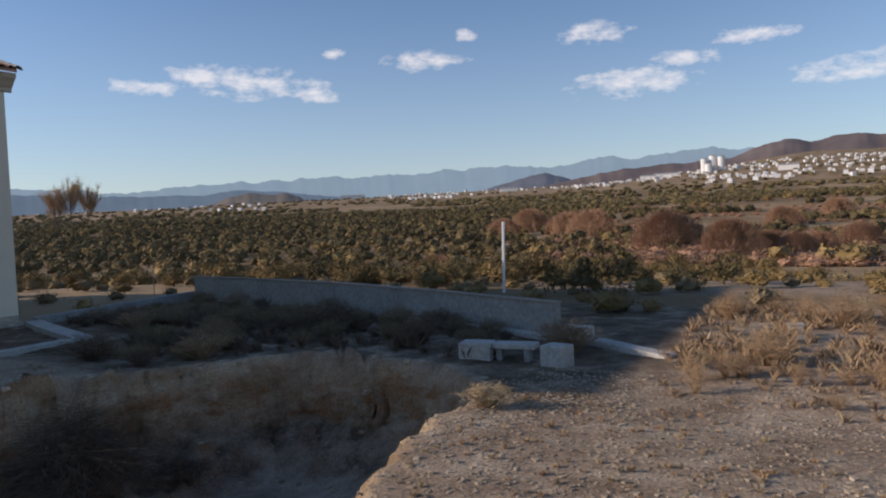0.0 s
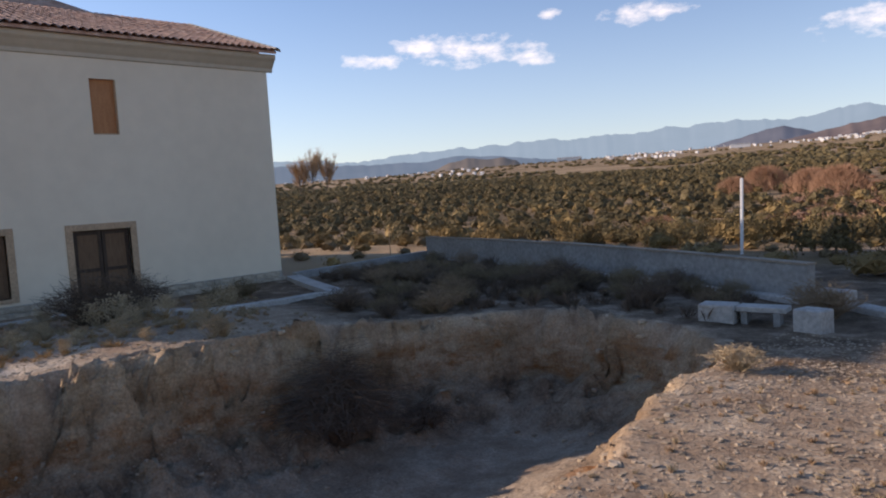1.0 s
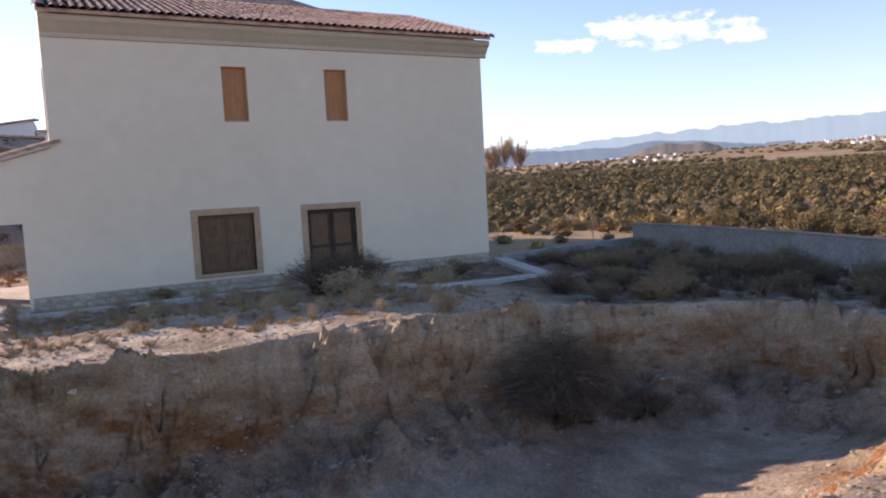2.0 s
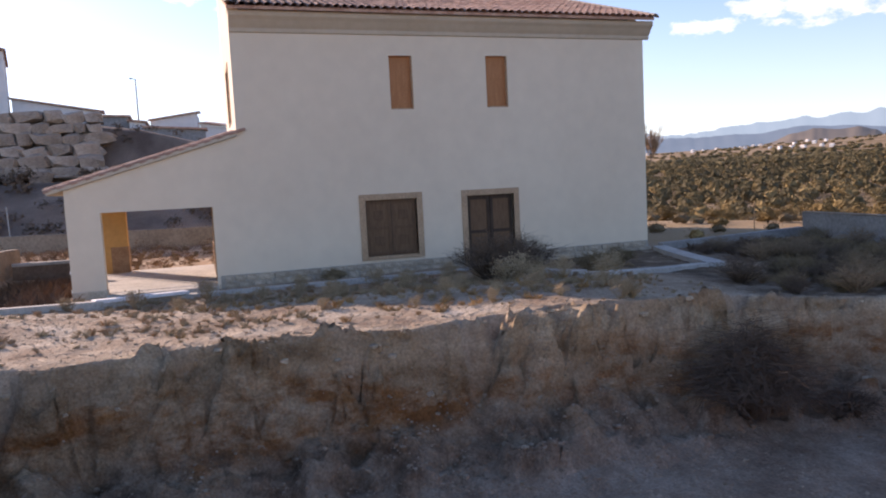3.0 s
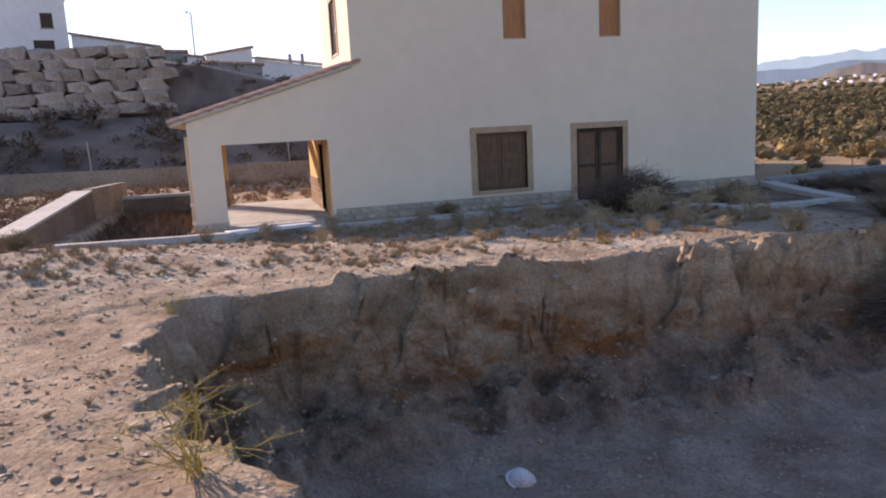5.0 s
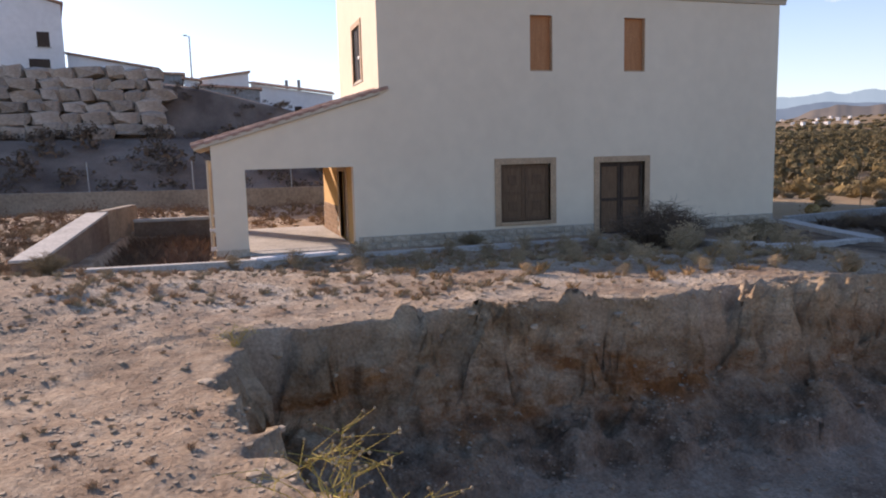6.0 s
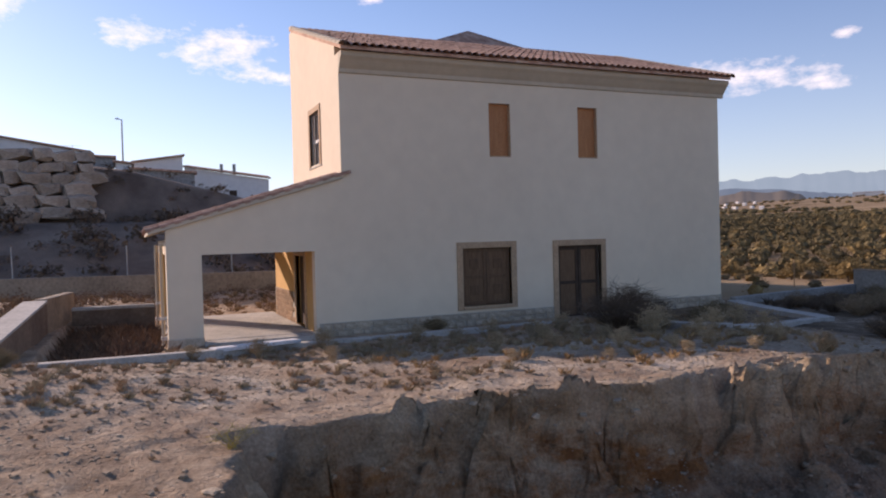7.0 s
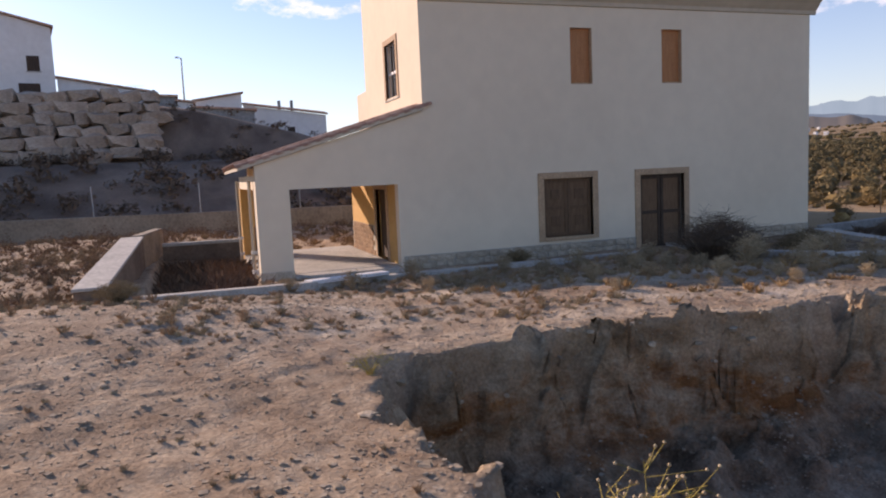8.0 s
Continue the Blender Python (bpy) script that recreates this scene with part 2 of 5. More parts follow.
def part(name, b, mats, parent, label="", smooth=False, bevel=0.0):
    """Links a Build, or a mesh, as one part of a thing."""
    ob = new(name, b.mesh(name, mats, smooth, bevel) if isinstance(b, Build) else b)
    ob.parent = parent
    return tagged(ob, label)


def smooth_step(a, b, x):
    t = np.clip((np.asarray(x, float) - a) / (b - a), 0, 1)
    return t * t * (3 - 2 * t)


def lattice(ix, iy, seed):
    h = (ix.astype(np.int64) * 374761393 + iy.astype(np.int64) * 668265263 + seed * 974711) & 0x7FFFFFFF
    h = ((h ^ (h >> 13)) * 1274126177) & 0x7FFFFFFF
    return ((h ^ (h >> 16)) & 0xFFFF) / 65535.0


def value_noise(x, y, seed=0):
    x, y = np.asarray(x, float), np.asarray(y, float)
    ix, iy = np.floor(x), np.floor(y)
    fx, fy = x - ix, y - iy
    fx, fy = fx * fx * (3 - 2 * fx), fy * fy * (3 - 2 * fy)
    a, b = lattice(ix, iy, seed), lattice(ix + 1, iy, seed)
    c, d = lattice(ix, iy + 1, seed), lattice(ix + 1, iy + 1, seed)
    return (a + (b - a) * fx) * (1 - fy) + (c + (d - c) * fx) * fy - 0.5


def fbm(x, y, seed=0, octaves=4):
    return sum(value_noise(x * 2 ** k, y * 2 ** k, seed + k) / 2 ** k for k in range(octaves))


# ---- the ground ----
PIT = [(-11.35, -4.85), (-11.8, -3.0), (-11.95, -1.2), (-11.7, 1.0), (-11.6, 3.2), (-11.75, 5.2), (-11.55, 7.6), (-11.0, 9.6), (-9.6, 11.2), (-7.8, 11.4),
       (-5.9, 11.0), (-4.9, 9.9), (-4.6, 8.8), (-3.85, 6.4), (-3.6, 4.7), (-3.3, 3.0), (-3.4, 1.0), (-3.7, -1.0), (-4.3, -2.6), (-5.2, -3.6), (-6.3, -4.25), (-7.5, -4.8), (-9.4, -5.1)]
EYE_LINE = [(0.0, 0.0), (-0.5, -0.8), (-1.1, -2.25), (-1.65, -4.0), (-2.65, -5.4), (-3.4, -6.65)]


YARD = [(-17.0, -7.75), (-26.5, -7.75), (-26.5, -5.3), (-18.9, -5.3)]


def inside_depth(x, y, outline):
    """Metres inside a closed outline, negative outside."""
    best = np.full(x.shape, 1e9)
    odd = np.zeros(x.shape, bool)
    for (ax, ay), (bx, by) in zip(outline, outline[1:] + outline[:1]):
        dx, dy = bx - ax, by - ay
        t = np.clip(((x - ax) * dx + (y - ay) * dy) / (dx * dx + dy * dy), 0, 1)
        best = np.minimum(best, np.hypot(x - ax - t * dx, y - ay - t * dy))
        cross = ((ay > y) != (by > y)) & (x < (bx - ax) * (y - ay) / ((by - ay) or 1e-9) + ax)
        odd ^= cross
    return np.where(odd, best, -best)


def line_distance(x, y, line):
    best = np.full(x.shape, 1e9)
    for (ax, ay), (bx, by) in zip(line, line[1:]):
        dx, dy = bx - ax, by - ay
        t = np.clip(((x - ax) * dx + (y - ay) * dy) / (dx * dx + dy * dy), 0, 1)
        best = np.minimum(best, np.hypot(x - ax - t * dx, y - ay - t * dy))
    return best


def ground_z(x, y, detail=True):
    x, y = np.atleast_1d(np.asarray(x, float)), np.atleast_1d(np.asarray(y, float))
    r = np.hypot(x, y)
    z = np.zeros(x.shape)
    z -= 0.36 * smooth_step(-14.5, -19.0, x)
    z -= 0.30 * smooth_step(5.5, 10.0, y) * smooth_step(-19.0, -14.0, x)
    # down to the valley past the boundary walls
    away = smooth_step(20, 75, y) * smooth_step(-70, -30, x) + smooth_step(19, 70, 0.55 * y - 0.84 * (x + 24)) * smooth_step(5, 14, y)
    z -= 4.0 * np.minimum(away, 1)
    # the plain climbs gently towards the mountains
    ahead = np.maximum(y * 0.9 - x * 0.45, 0)
    z += 0.036 * np.maximum(ahead - 130, 0) * smooth_step(0, 60, y)
    right = smooth_step(-650, -40, x) * smooth_step(350, 1100, y)
    z += right * 0.037 * np.maximum(y - 620, 0)
    z += 0.014 * np.maximum(r - 950, 0) * smooth_step(-1700, -700, x) * smooth_step(0, 400, y)
    # the hillside behind and left of the house
    top = np.interp(y, [-60, -14, -6, 2, 6, 14, 25], [10.5, 9.3, 8.3, 6.3, 5.0, 2.5, 0.0])
    low = np.minimum(4.2, top * 0.55)
    z += low * smooth_step(-43.3, -57, x) + (top - low) * smooth_step(-59.0, -61.5, x) + top * 0.3 * smooth_step(-62, -140, x)
    # the earth climbs towards the sunken yard
    z += 0.40 * smooth_step(-2.5, -8.5, y) * smooth_step(-9.0, -15.0, x) * smooth_step(-41, -36, x) * (1 - smooth_step(-20.4, -21.2, x) * smooth_step(-5.6, -5.2, y))
    # bank under the walker's feet
    z += 0.62 * smooth_step(2.1, 0.9, line_distance(x, y, EYE_LINE))
    near = smooth_step(60, 30, r)
    wob = 0.35 * fbm(x * 0.55, y * 0.55, 3, 3) + 0.30 * fbm(x * 1.7, y * 1.7, 9, 3) + smooth_step(-6.0, -8.0, x) * (0.46 * (0.2 - np.abs(fbm(x * 1.5, y * 1.5, 19, 4))) + 0.12 * fbm(x * 5.5, y * 5.5, 23, 2))
    depth = inside_depth(x, y, PIT) + wob
    wall = 0.74 * smooth_step(0.0, 0.5, depth) + 0.26 * smooth_step(0.35, 1.7, depth)
    ledge = (0.12 + 0.38 * smooth_step(-5.5, -8.0, x)) * fbm(x * 2.0, y * 2.0, 31, 6) * (wall > 0.02) * (wall < 0.98)
    z = z * (1 - wall) + wall * (-2.2 + 0.25 * smooth_step(2.2, 0.9, depth) + 0.6 * smooth_step(-8.4, -5.0, x)) + ledge
    if detail:
        z += near * (1 - 0.45 * smooth_step(-7.0, -4.5, x)) * (0.07 * fbm(x * 0.5, y * 0.5, 5) + 0.03 * fbm(x * 2.6, y * 2.6, 21, 4) - 0.02 * np.abs(fbm(x * 3.1, y * 3.1, 25, 4)) + 0.03 * fbm(x * 5.8, y * 5.8, 29, 2))
        z += smooth_step(60, 400, r) * 2.5 * fbm(x * 0.006, y * 0.006, 50) + smooth_step(800, 2600, r) * 7 * fbm(x * 0.0014, y * 0.0014, 60)
    # the sunken yard beside the porch, and level ground under the house
    yard = smooth_step(0.0, 0.2, inside_depth(x, y, YARD))
    z = z * (1 - yard) + yard * -0.65
    return z


def z_at(x, y):
    return float(ground_z(x, y)[0])


def ticks(centre_lo, centre_hi, step, grow, far):
    mid = list(np.arange(centre_lo, centre_hi + 1e-6, step))
    up, d = [], step
    while (up[-1] if up else centre_hi) < far:
        d *= grow
        up.append((up[-1] if up else centre_hi) + d)
    down, d = [], step
    while (down[-1] if down else centre_lo) > -far:
        d *= grow
        down.append((down[-1] if down else centre_lo) - d)
    return np.array(down[::-1] + mid + up)


def ground_material():
    m = bpy.data.materials.new("dry_earth")
    m.use_nodes = True
    nt = m.node_tree
    N, L = nt.nodes.new, nt.links.new
    p = nt.nodes["Principled BSDF"]
    p.inputs["Roughness"].default_value = 0.96
    p.inputs["Specular IOR Level"].default_value = 0.15
    co = N("ShaderNodeTexCoord")

    def noise_node(scale, detail=8, rough=0.6, stretch=None):
        n = N("ShaderNodeTexNoise")
        n.inputs["Scale"].default_value, n.inputs["Detail"].default_value, n.inputs["Roughness"].default_value = scale, detail, rough
        if stretch:
            mp = N("ShaderNodeMapping")
            mp.inputs["Scale"].default_value = stretch
            L(co.outputs["Object"], mp.inputs[0])
            L(mp.outputs[0], n.inputs["Vector"])
        else:
            L(co.outputs["Object"], n.inputs["Vector"])
        return n.outputs["Fac"]

    def ramp(fac, stops):
        r = N("ShaderNodeValToRGB")
        e = r.color_ramp.elements
        e[0].position, e[0].color = stops[0][0], (*stops[0][1], 1)
        e[1].position, e[1].color = stops[-1][0], (*stops[-1][1], 1)
        for pos, c in stops[1:-1]:
            e.new(pos).color = (*c, 1)
        L(fac, r.inputs[0])
        return r.outputs[0]

    def mix(fac, a, b, kind="MIX"):
        n = N("ShaderNodeMixRGB")
        n.blend_type = kind
        if isinstance(fac, float):
            n.inputs[0].default_value = fac
        else:
            L(fac, n.inputs[0])
        L(a, n.inputs[1])
        L(b, n.inputs[2])
        return n.outputs[0]

    def zone(name):
        a = N("ShaderNodeAttribute")
        a.attribute_name = name
        return a.outputs["Fac"]

    earth = ramp(noise_node(1.4, 10, 0.72), [(0.34, (0.23, 0.155, 0.10)), (0.5, (0.38, 0.28, 0.19)), (0.66, (0.53, 0.42, 0.30))])
    chalk = ramp(noise_node(0.55, 10, 0.7), [(0.36, (0.24, 0.16, 0.105)), (0.47, (0.39, 0.295, 0.21)), (0.56, (0.52, 0.43, 0.325)), (0.68, (0.64, 0.56, 0.455))])
    cut = ramp(noise_node(0.8, 9, 0.65, (0.6, 0.6, 1.6)), [(0.30, (0.20, 0.115, 0.06)), (0.42, (0.37, 0.25, 0.145)), (0.54, (0.53, 0.395, 0.255)), (0.70, (0.66, 0.53, 0.37))])
    rust = ramp(noise_node(0.62, 7, 0.7, (0.8, 0.8, 2.2)), [(0.47, (0, 0, 0)), (0.60, (1, 1, 1))])
    rusty = ramp(noise_node(3.0), [(0.3, (0.24, 0.10, 0.036)), (0.7, (0.44, 0.215, 0.085))])
    layer = N("ShaderNodeMath")
    layer.operation = "MULTIPLY"
    L(rust, layer.inputs[0])
    L(zone("clay_layer"), layer.inputs[1])
    cut = mix(layer.outputs[0], cut, rusty)
    bed = ramp(noise_node(1.1, 10, 0.7), [(0.34, (0.28, 0.205, 0.145)), (0.5, (0.42, 0.33, 0.24)), (0.66, (0.56, 0.46, 0.35))])
    # Darker brown low on the pit wall, by height and depth.
    cut_foot = ramp(noise_node(2.2, 9, 0.7), [(0.36, (0.17, 0.115, 0.075)), (0.52, (0.32, 0.235, 0.16)), (0.68, (0.48, 0.38, 0.27))])
    cut = mix(zone("cut_foot"), cut, cut_foot)
    cut = mix(zone("bed"), cut, bed)
    plain = ramp(noise_node(0.02, 10, 0.65), [(0.30, (0.17, 0.12, 0.06)), (0.48, (0.27, 0.185, 0.10)), (0.62, (0.42, 0.30, 0.175)), (0.75, (0.29, 0.175, 0.10))])
    colour = mix(zone("chalk"), earth, chalk)
    colour = mix(zone("cut"), colour, cut)
    colour = mix(zone("plain"), colour, plain)
    scrub = ramp(noise_node(0.25, 9), [(0.35, (0.15, 0.105, 0.08)), (0.65, (0.33, 0.245, 0.185))])
    colour = mix(zone("scrub"), colour, scrub)
    # Weedy soil, with the deep shade of this ground darkened into its colour.
    weedy = ramp(noise_node(1.3, 10, 0.7), [(0.36, (0.10, 0.07, 0.045)), (0.52, (0.21, 0.15, 0.10)), (0.66, (0.42, 0.33, 0.24))])
    colour = mix(zone("weedy"), colour, weedy)
    # gravel
    vor = N("ShaderNodeTexVoronoi")
    vor.inputs["Scale"].default_value = 14
    L(co.outputs["Object"], vor.inputs["Vector"])
    grit = ramp(noise_node(22, 6), [(0.3, (0.72, 0.70, 0.68)), (0.7, (1.22, 1.2, 1.18))])
    colour = mix(1.0, colour, grit, "MULTIPLY")
    L(colour, p.inputs["Base Color"])
    b1 = N("ShaderNodeBump")
    b1.inputs["Strength"].default_value, b1.inputs["Distance"].default_value = 0.8, 0.07
    L(noise_node(9, 9, 0.7), b1.inputs["Height"])
    b2 = N("ShaderNodeBump")
    b2.inputs["Strength"].default_value, b2.inputs["Distance"].default_value = 0.4, 0.02
    L(vor.outputs["Distance"], b2.inputs["Height"])
    b3 = N("ShaderNodeBump")
    b3.inputs["Distance"].default_value = 0.28
    L(zone("cut"), b3.inputs["Strength"])
    L(noise_node(2.4, 8, 0.62), b3.inputs["Height"])
    L(b3.outputs[0], b1.inputs["Normal"])
    L(b1.outputs[0], b2.inputs["Normal"])
    L(b2.outputs[0], p.inputs["Normal"])
    return m


def build_ground():
    xs, ys = ticks(-18.5, -2.0, 0.08, 1.05, 4800), ticks(-9.5, 12.6, 0.08, 1.05, 4800)
    xs = np.unique(np.round(np.concatenate([xs, np.arange(-12.5, -10.9, 0.02)]), 3))
    gx, gy = np.meshgrid(xs, ys)
    px, py = gx.ravel(), gy.ravel()
    pz = ground_z(px, py)
    nx, ny = len(xs), len(ys)
    i = np.arange(nx * ny).reshape(ny, nx)
    faces = np.stack([i[:-1, :-1], i[:-1, 1:], i[1:, 1:], i[1:, :-1]], -1).reshape(-1, 4)
    # pit walls lean in and out: shift them a little sideways as well
    dep = inside_depth(px, py, PIT)
    face_band = smooth_step(-0.1, 0.35, dep) * smooth_step(1.3, 0.8, dep)
    crag = 0.26 * fbm(py * 1.0, pz * 1.6, 77, 3) + 0.16 * fbm(py * 3.0, pz * 3.4, 79, 4) - 0.14 * np.abs(fbm(py * 1.9, pz * 0.9, 83, 4))
    qx = px + face_band * crag
    qy = py + face_band * 0.22 * fbm(px * 1.0, pz * 1.6, 78, 3)
    me = bpy.data.meshes.new("ground")
    me.from_pydata(np.stack([qx, qy, pz], -1).tolist(), [], faces.tolist())
    zones = {
        "chalk": smooth_step(-10.9, -12.2, px) * smooth_step(-20.5, -17.0, px) * smooth_step(9.5, 4.5, py) * smooth_step(-11, -5, py) * (0.75 + 0.5 * fbm(px * 0.4, py * 0.4, 12)),
        "cut": smooth_step(-0.15, 0.25, dep),
        "cut_foot": smooth_step(-1.3, -1.7, pz + 0.5 * fbm(px * 1.2, py * 1.2, 41)) * smooth_step(0.2, 0.5, dep),
        "clay_layer": smooth_step(-0.35, -0.75, pz + 0.35 * fbm(px * 0.7, py * 0.45, 47)) * smooth_step(-1.85, -1.5, pz + 0.3 * fbm(px * 0.9, py * 0.6, 48)),
        "bed": smooth_step(1.1, 1.9, dep + 0.9 * fbm(px * 1.0, py * 1.0, 43)) * smooth_step(-1.5, -1.9, pz),
        "plain": np.clip(smooth_step(0.4, 2.0, py - np.interp(px, [-60, -22.6, -22, -5.2, 0, 60], [13, 13, 19.7, 14.4, 19, 19])) + smooth_step(-34, -40, px) * smooth_step(4, 14, py), 0, 1) * (1 - 0.9 * smooth_step(-10, -6, px + 0.06 * py) * smooth_step(22, 25, py) * smooth_step(58, 54, py)),
        "weedy": smooth_step(7.5, 9.5, py + 0.8 * fbm(px * 0.5, py * 0.5, 15)) * smooth_step(-1.6, -3.2, px) * smooth_step(-0.05, -0.35, dep) * smooth_step(21, 19, py) * smooth_step(-24, -21, px),
        "scrub": np.clip(smooth_step(-42, -45, px) * smooth_step(16, 4, py), 0, 1)}
    for name, value in zones.items():
        me.attributes.new(name, "FLOAT", "POINT").data.foreach_set("value", np.clip(value, 0, 1).astype(np.float32))
    me.materials.append(ground_material())
    me.polygons.foreach_set("use_smooth", [True] * len(me.polygons))
    me.update()
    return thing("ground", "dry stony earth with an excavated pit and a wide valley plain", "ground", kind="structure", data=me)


build_ground()

# ---- the house ----
FX, BX, YL, YR = -21.6, -27.5, -0.72, 12.48      # front, back, left and right faces
ROOF_X, ROOF_Z, RIDGE_X, RIDGE_Z = -21.15, 7.26, -27.6, 9.45
SLOPE = (RIDGE_Z - ROOF_Z) / (RIDGE_X - ROOF_X)


def roof_z(x):
    return ROOF_Z + SLOPE * (x - ROOF_X)


def wall_with_holes(y0, y1, z0, z1, holes, x0, x1):
    """A wall that faces along x, from x0 to x1 thick, cut by rectangular holes (y0, y1, z0, z1)."""
    b = Build()
    cuts_y = sorted({y0, y1, *(h[0] for h in holes), *(h[1] for h in holes)})
    cuts_z = sorted({z0, z1, *(h[2] for h in holes), *(h[3] for h in holes)})
    for ya, yb in zip(cuts_y, cuts_y[1:]):
        for a, c in zip(cuts_z, cuts_z[1:]):
            if not any(h[0] < (ya + yb) / 2 < h[1] and h[2] < (a + c) / 2 < h[3] for h in holes):
                b.box(x0, x1, ya, yb, a, c)
    return joined_cells(b)


def joined_cells(b):
    """Welds a grid of boxes: corners that meet become one, and walls between two boxes go."""
    key = {}
    idx = []
    for p in b.v:
        k = tuple(round(c, 4) for c in p)
        idx.append(key.setdefault(k, len(key)))
    faces = {}
    for f in b.f:
        g = tuple(idx[i] for i in f)
        k = tuple(sorted(g))
        if k in faces:
            faces[k] = None
        else:
            faces[k] = g
    out = Build()
    out.v = list(key)
    out.f = [g for g in faces.values() if g]
    out.m = [0] * len(out.f)
    return out


house = thing("house", "two-storey cream rendered country house with a clay tile roof", "house")
UP = [(3.75, 4.46, 4.51, 6.08), (6.82, 7.54, 4.53, 6.10)]
WIN, DOOR = (2.79, 4.37, 0.19, 1.86), (6.0, 7.57, -0.42, 1.84)
SIDE_Y = -1.48
part("wall", wall_with_holes(YL, YR, -0.45, 7.2, UP + [WIN, DOOR], FX - 0.35, FX), RENDER_WALL, house, "cream rendered front wall in shade")
b = Build()   # sunlit gable with one window
WX0, WX1, WZ0, WZ1 = -25.05, -23.85, 4.5, 6.08
xs_cut = [BX, WX0, WX1, FX - 0.35]
for xa, xb in zip(xs_cut, xs_cut[1:]):
    for lo, hi in ((3.0, WZ0), (WZ0, WZ1), (WZ1, None)):
        if (xa, lo) == (WX0, WZ0):
            continue
        b.prism([(xa, lo), (xb, lo), (xb, hi or roof_z(xb) - 0.06), (xa, hi or roof_z(xa) - 0.06)], "y", YL, YL + 0.3)
part("wall", joined_cells(b), RENDER_WALL, house, "sunlit cream gable wall")
part("wall", Build().prism([(FX - 0.35, -0.6), (FX - 0.35, roof_z(FX - 0.35) - 0.06), (BX, roof_z(BX) - 0.06), (BX, -0.6)], "y", YR - 0.3, YR), RENDER_WALL, house)
part("wall", Build().box(BX - 0.3, BX, YL, YR, -0.6, RIDGE_Z - 0.1), RENDER_WALL, house)
part("wall",
     joined_cells(Build().box(BX, -24.15, SIDE_Y, SIDE_Y + 0.3, -0.6, 3.6).box(-24.15, -22.95, SIDE_Y, SIDE_Y + 0.3, 1.78, 3.6).box(-22.95, FX - 0.35, SIDE_Y, SIDE_Y + 0.3, -0.6, 3.6)),
     OCHRE, house, "ochre painted porch wall")
part("porch_ceiling", Build().prism([(SIDE_Y + 0.3, 3.0), (YL + 0.3, 3.0), (YL + 0.3, 3.4), (SIDE_Y + 0.3, 3.4)], "x", BX, FX - 0.36), RENDER_WALL, house)
# cornice with its returns
PROFILE = [(0.0, 6.66), (0.05, 6.68), (0.06, 6.78), (0.13, 6.86), (0.22, 6.98), (0.30, 7.06), (0.32, 7.10), (0.32, 7.20), (0.0, 7.20)]
b = Build().prism([(FX + 0.002 + dx, z) for dx, z in PROFILE], "y", YL + 0.0, YR + 0.20)
part("cornice", b, CORNICE, house, "moulded cornice under the eaves")
b = Build().prism([(YR + 0.002 + dx, z) for dx, z in PROFILE], "x", BX, FX)
part("cornice", b, CORNICE, house)
# roof boards
b = Build().prism([(ROOF_X, ROOF_Z - 0.06), (ROOF_X, ROOF_Z + 0.03), (RIDGE_X, RIDGE_Z + 0.03), (RIDGE_X, RIDGE_Z - 0.06)], "y", YL - 0.04, YR + 0.16)
roof = part("roof", b, TILE, house, "low-pitched clay tile roof")
# the hipped roof of the wing behind, whose peak shows over the ridge
b = Build().add([(-34.0, 3.0, 9.0), (-27.62, 3.0, 9.0), (-27.62, 11.6, 9.0), (-34.0, 11.6, 9.0), (-30.2, 7.3, 10.85)], [(0, 1, 4), (1, 2, 4), (2, 3, 4), (3, 0, 4), (3, 2, 1, 0)])
part("rear_roof", b, TILE, house, "hipped clay roof of the rear wing")
part("wall", Build().box(-33.8, BX - 0.31, 3.2, 11.4, -0.8, 8.99), RENDER_WALL, house)
# Unseen block, added so that its shadow reaches the boundary wall's left end.
part("wall", Build().box(-41.0, -33.81, 2.0, 12.4, -0.8, 6.4), RENDER_WALL, house, "unseen rear block added to shade the boundary wall")


def barrel_tile(length, r0, r1, seg=6):
    """A half-round tile lying along +x, with its wall thickness at the open end."""
    b = Build()
    ring = []
    for x, r in ((0, r0), (length, r1)):
        for rr in (r, r - 0.014):
            ring.append([(x, rr * math.cos(math.pi * k / seg), rr * math.sin(math.pi * k / seg)) for k in range(seg + 1)])
    v = [p for g in ring for p in g]
    n = seg + 1
    f = []
    for k in range(seg):
        f += [(k, k + 1, 2 * n + k + 1, 2 * n + k), (n + k, 3 * n + k, 3 * n + k + 1, n + k + 1), (k, n + k, n + k + 1, k + 1)]
    return b.add(v, f)


tile_mesh = barrel_tile(0.46, 0.092, 0.112).mesh("roof_tile", TILE)
pitch = math.degrees(math.atan2(RIDGE_Z - ROOF_Z, ROOF_X - RIDGE_X))
SLOPE_LEN = math.hypot(RIDGE_Z - ROOF_Z, ROOF_X - RIDGE_X)
COLS = 58
rng = random.Random(4)
rest = Build()
for i in range(COLS):
    y = YL + 0.12 + i * (YR + 0.06 - YL) / (COLS - 1)
    for j in range(17):
        s0 = j * 0.385 - 0.06
        up = s0 + 0.46
        m = pose(ROOF_X - up * math.cos(radians(pitch)), y + rng.uniform(-0.012, 0.012), ROOF_Z + up * math.sin(radians(pitch)) + 0.035 + rng.uniform(0, 0.008), 0, pitch + 1.2, rng.uniform(-1.5, 1.5))
        if j < 5:
            ob = new("roof_tile", tile_mesh)
            ob.parent, ob.matrix_basis = roof, m
        else:
            rest.add([m @ Vector(p) for p in [tuple(v.co) for v in tile_mesh.vertices]], [tuple(f.vertices) for f in tile_mesh.polygons])
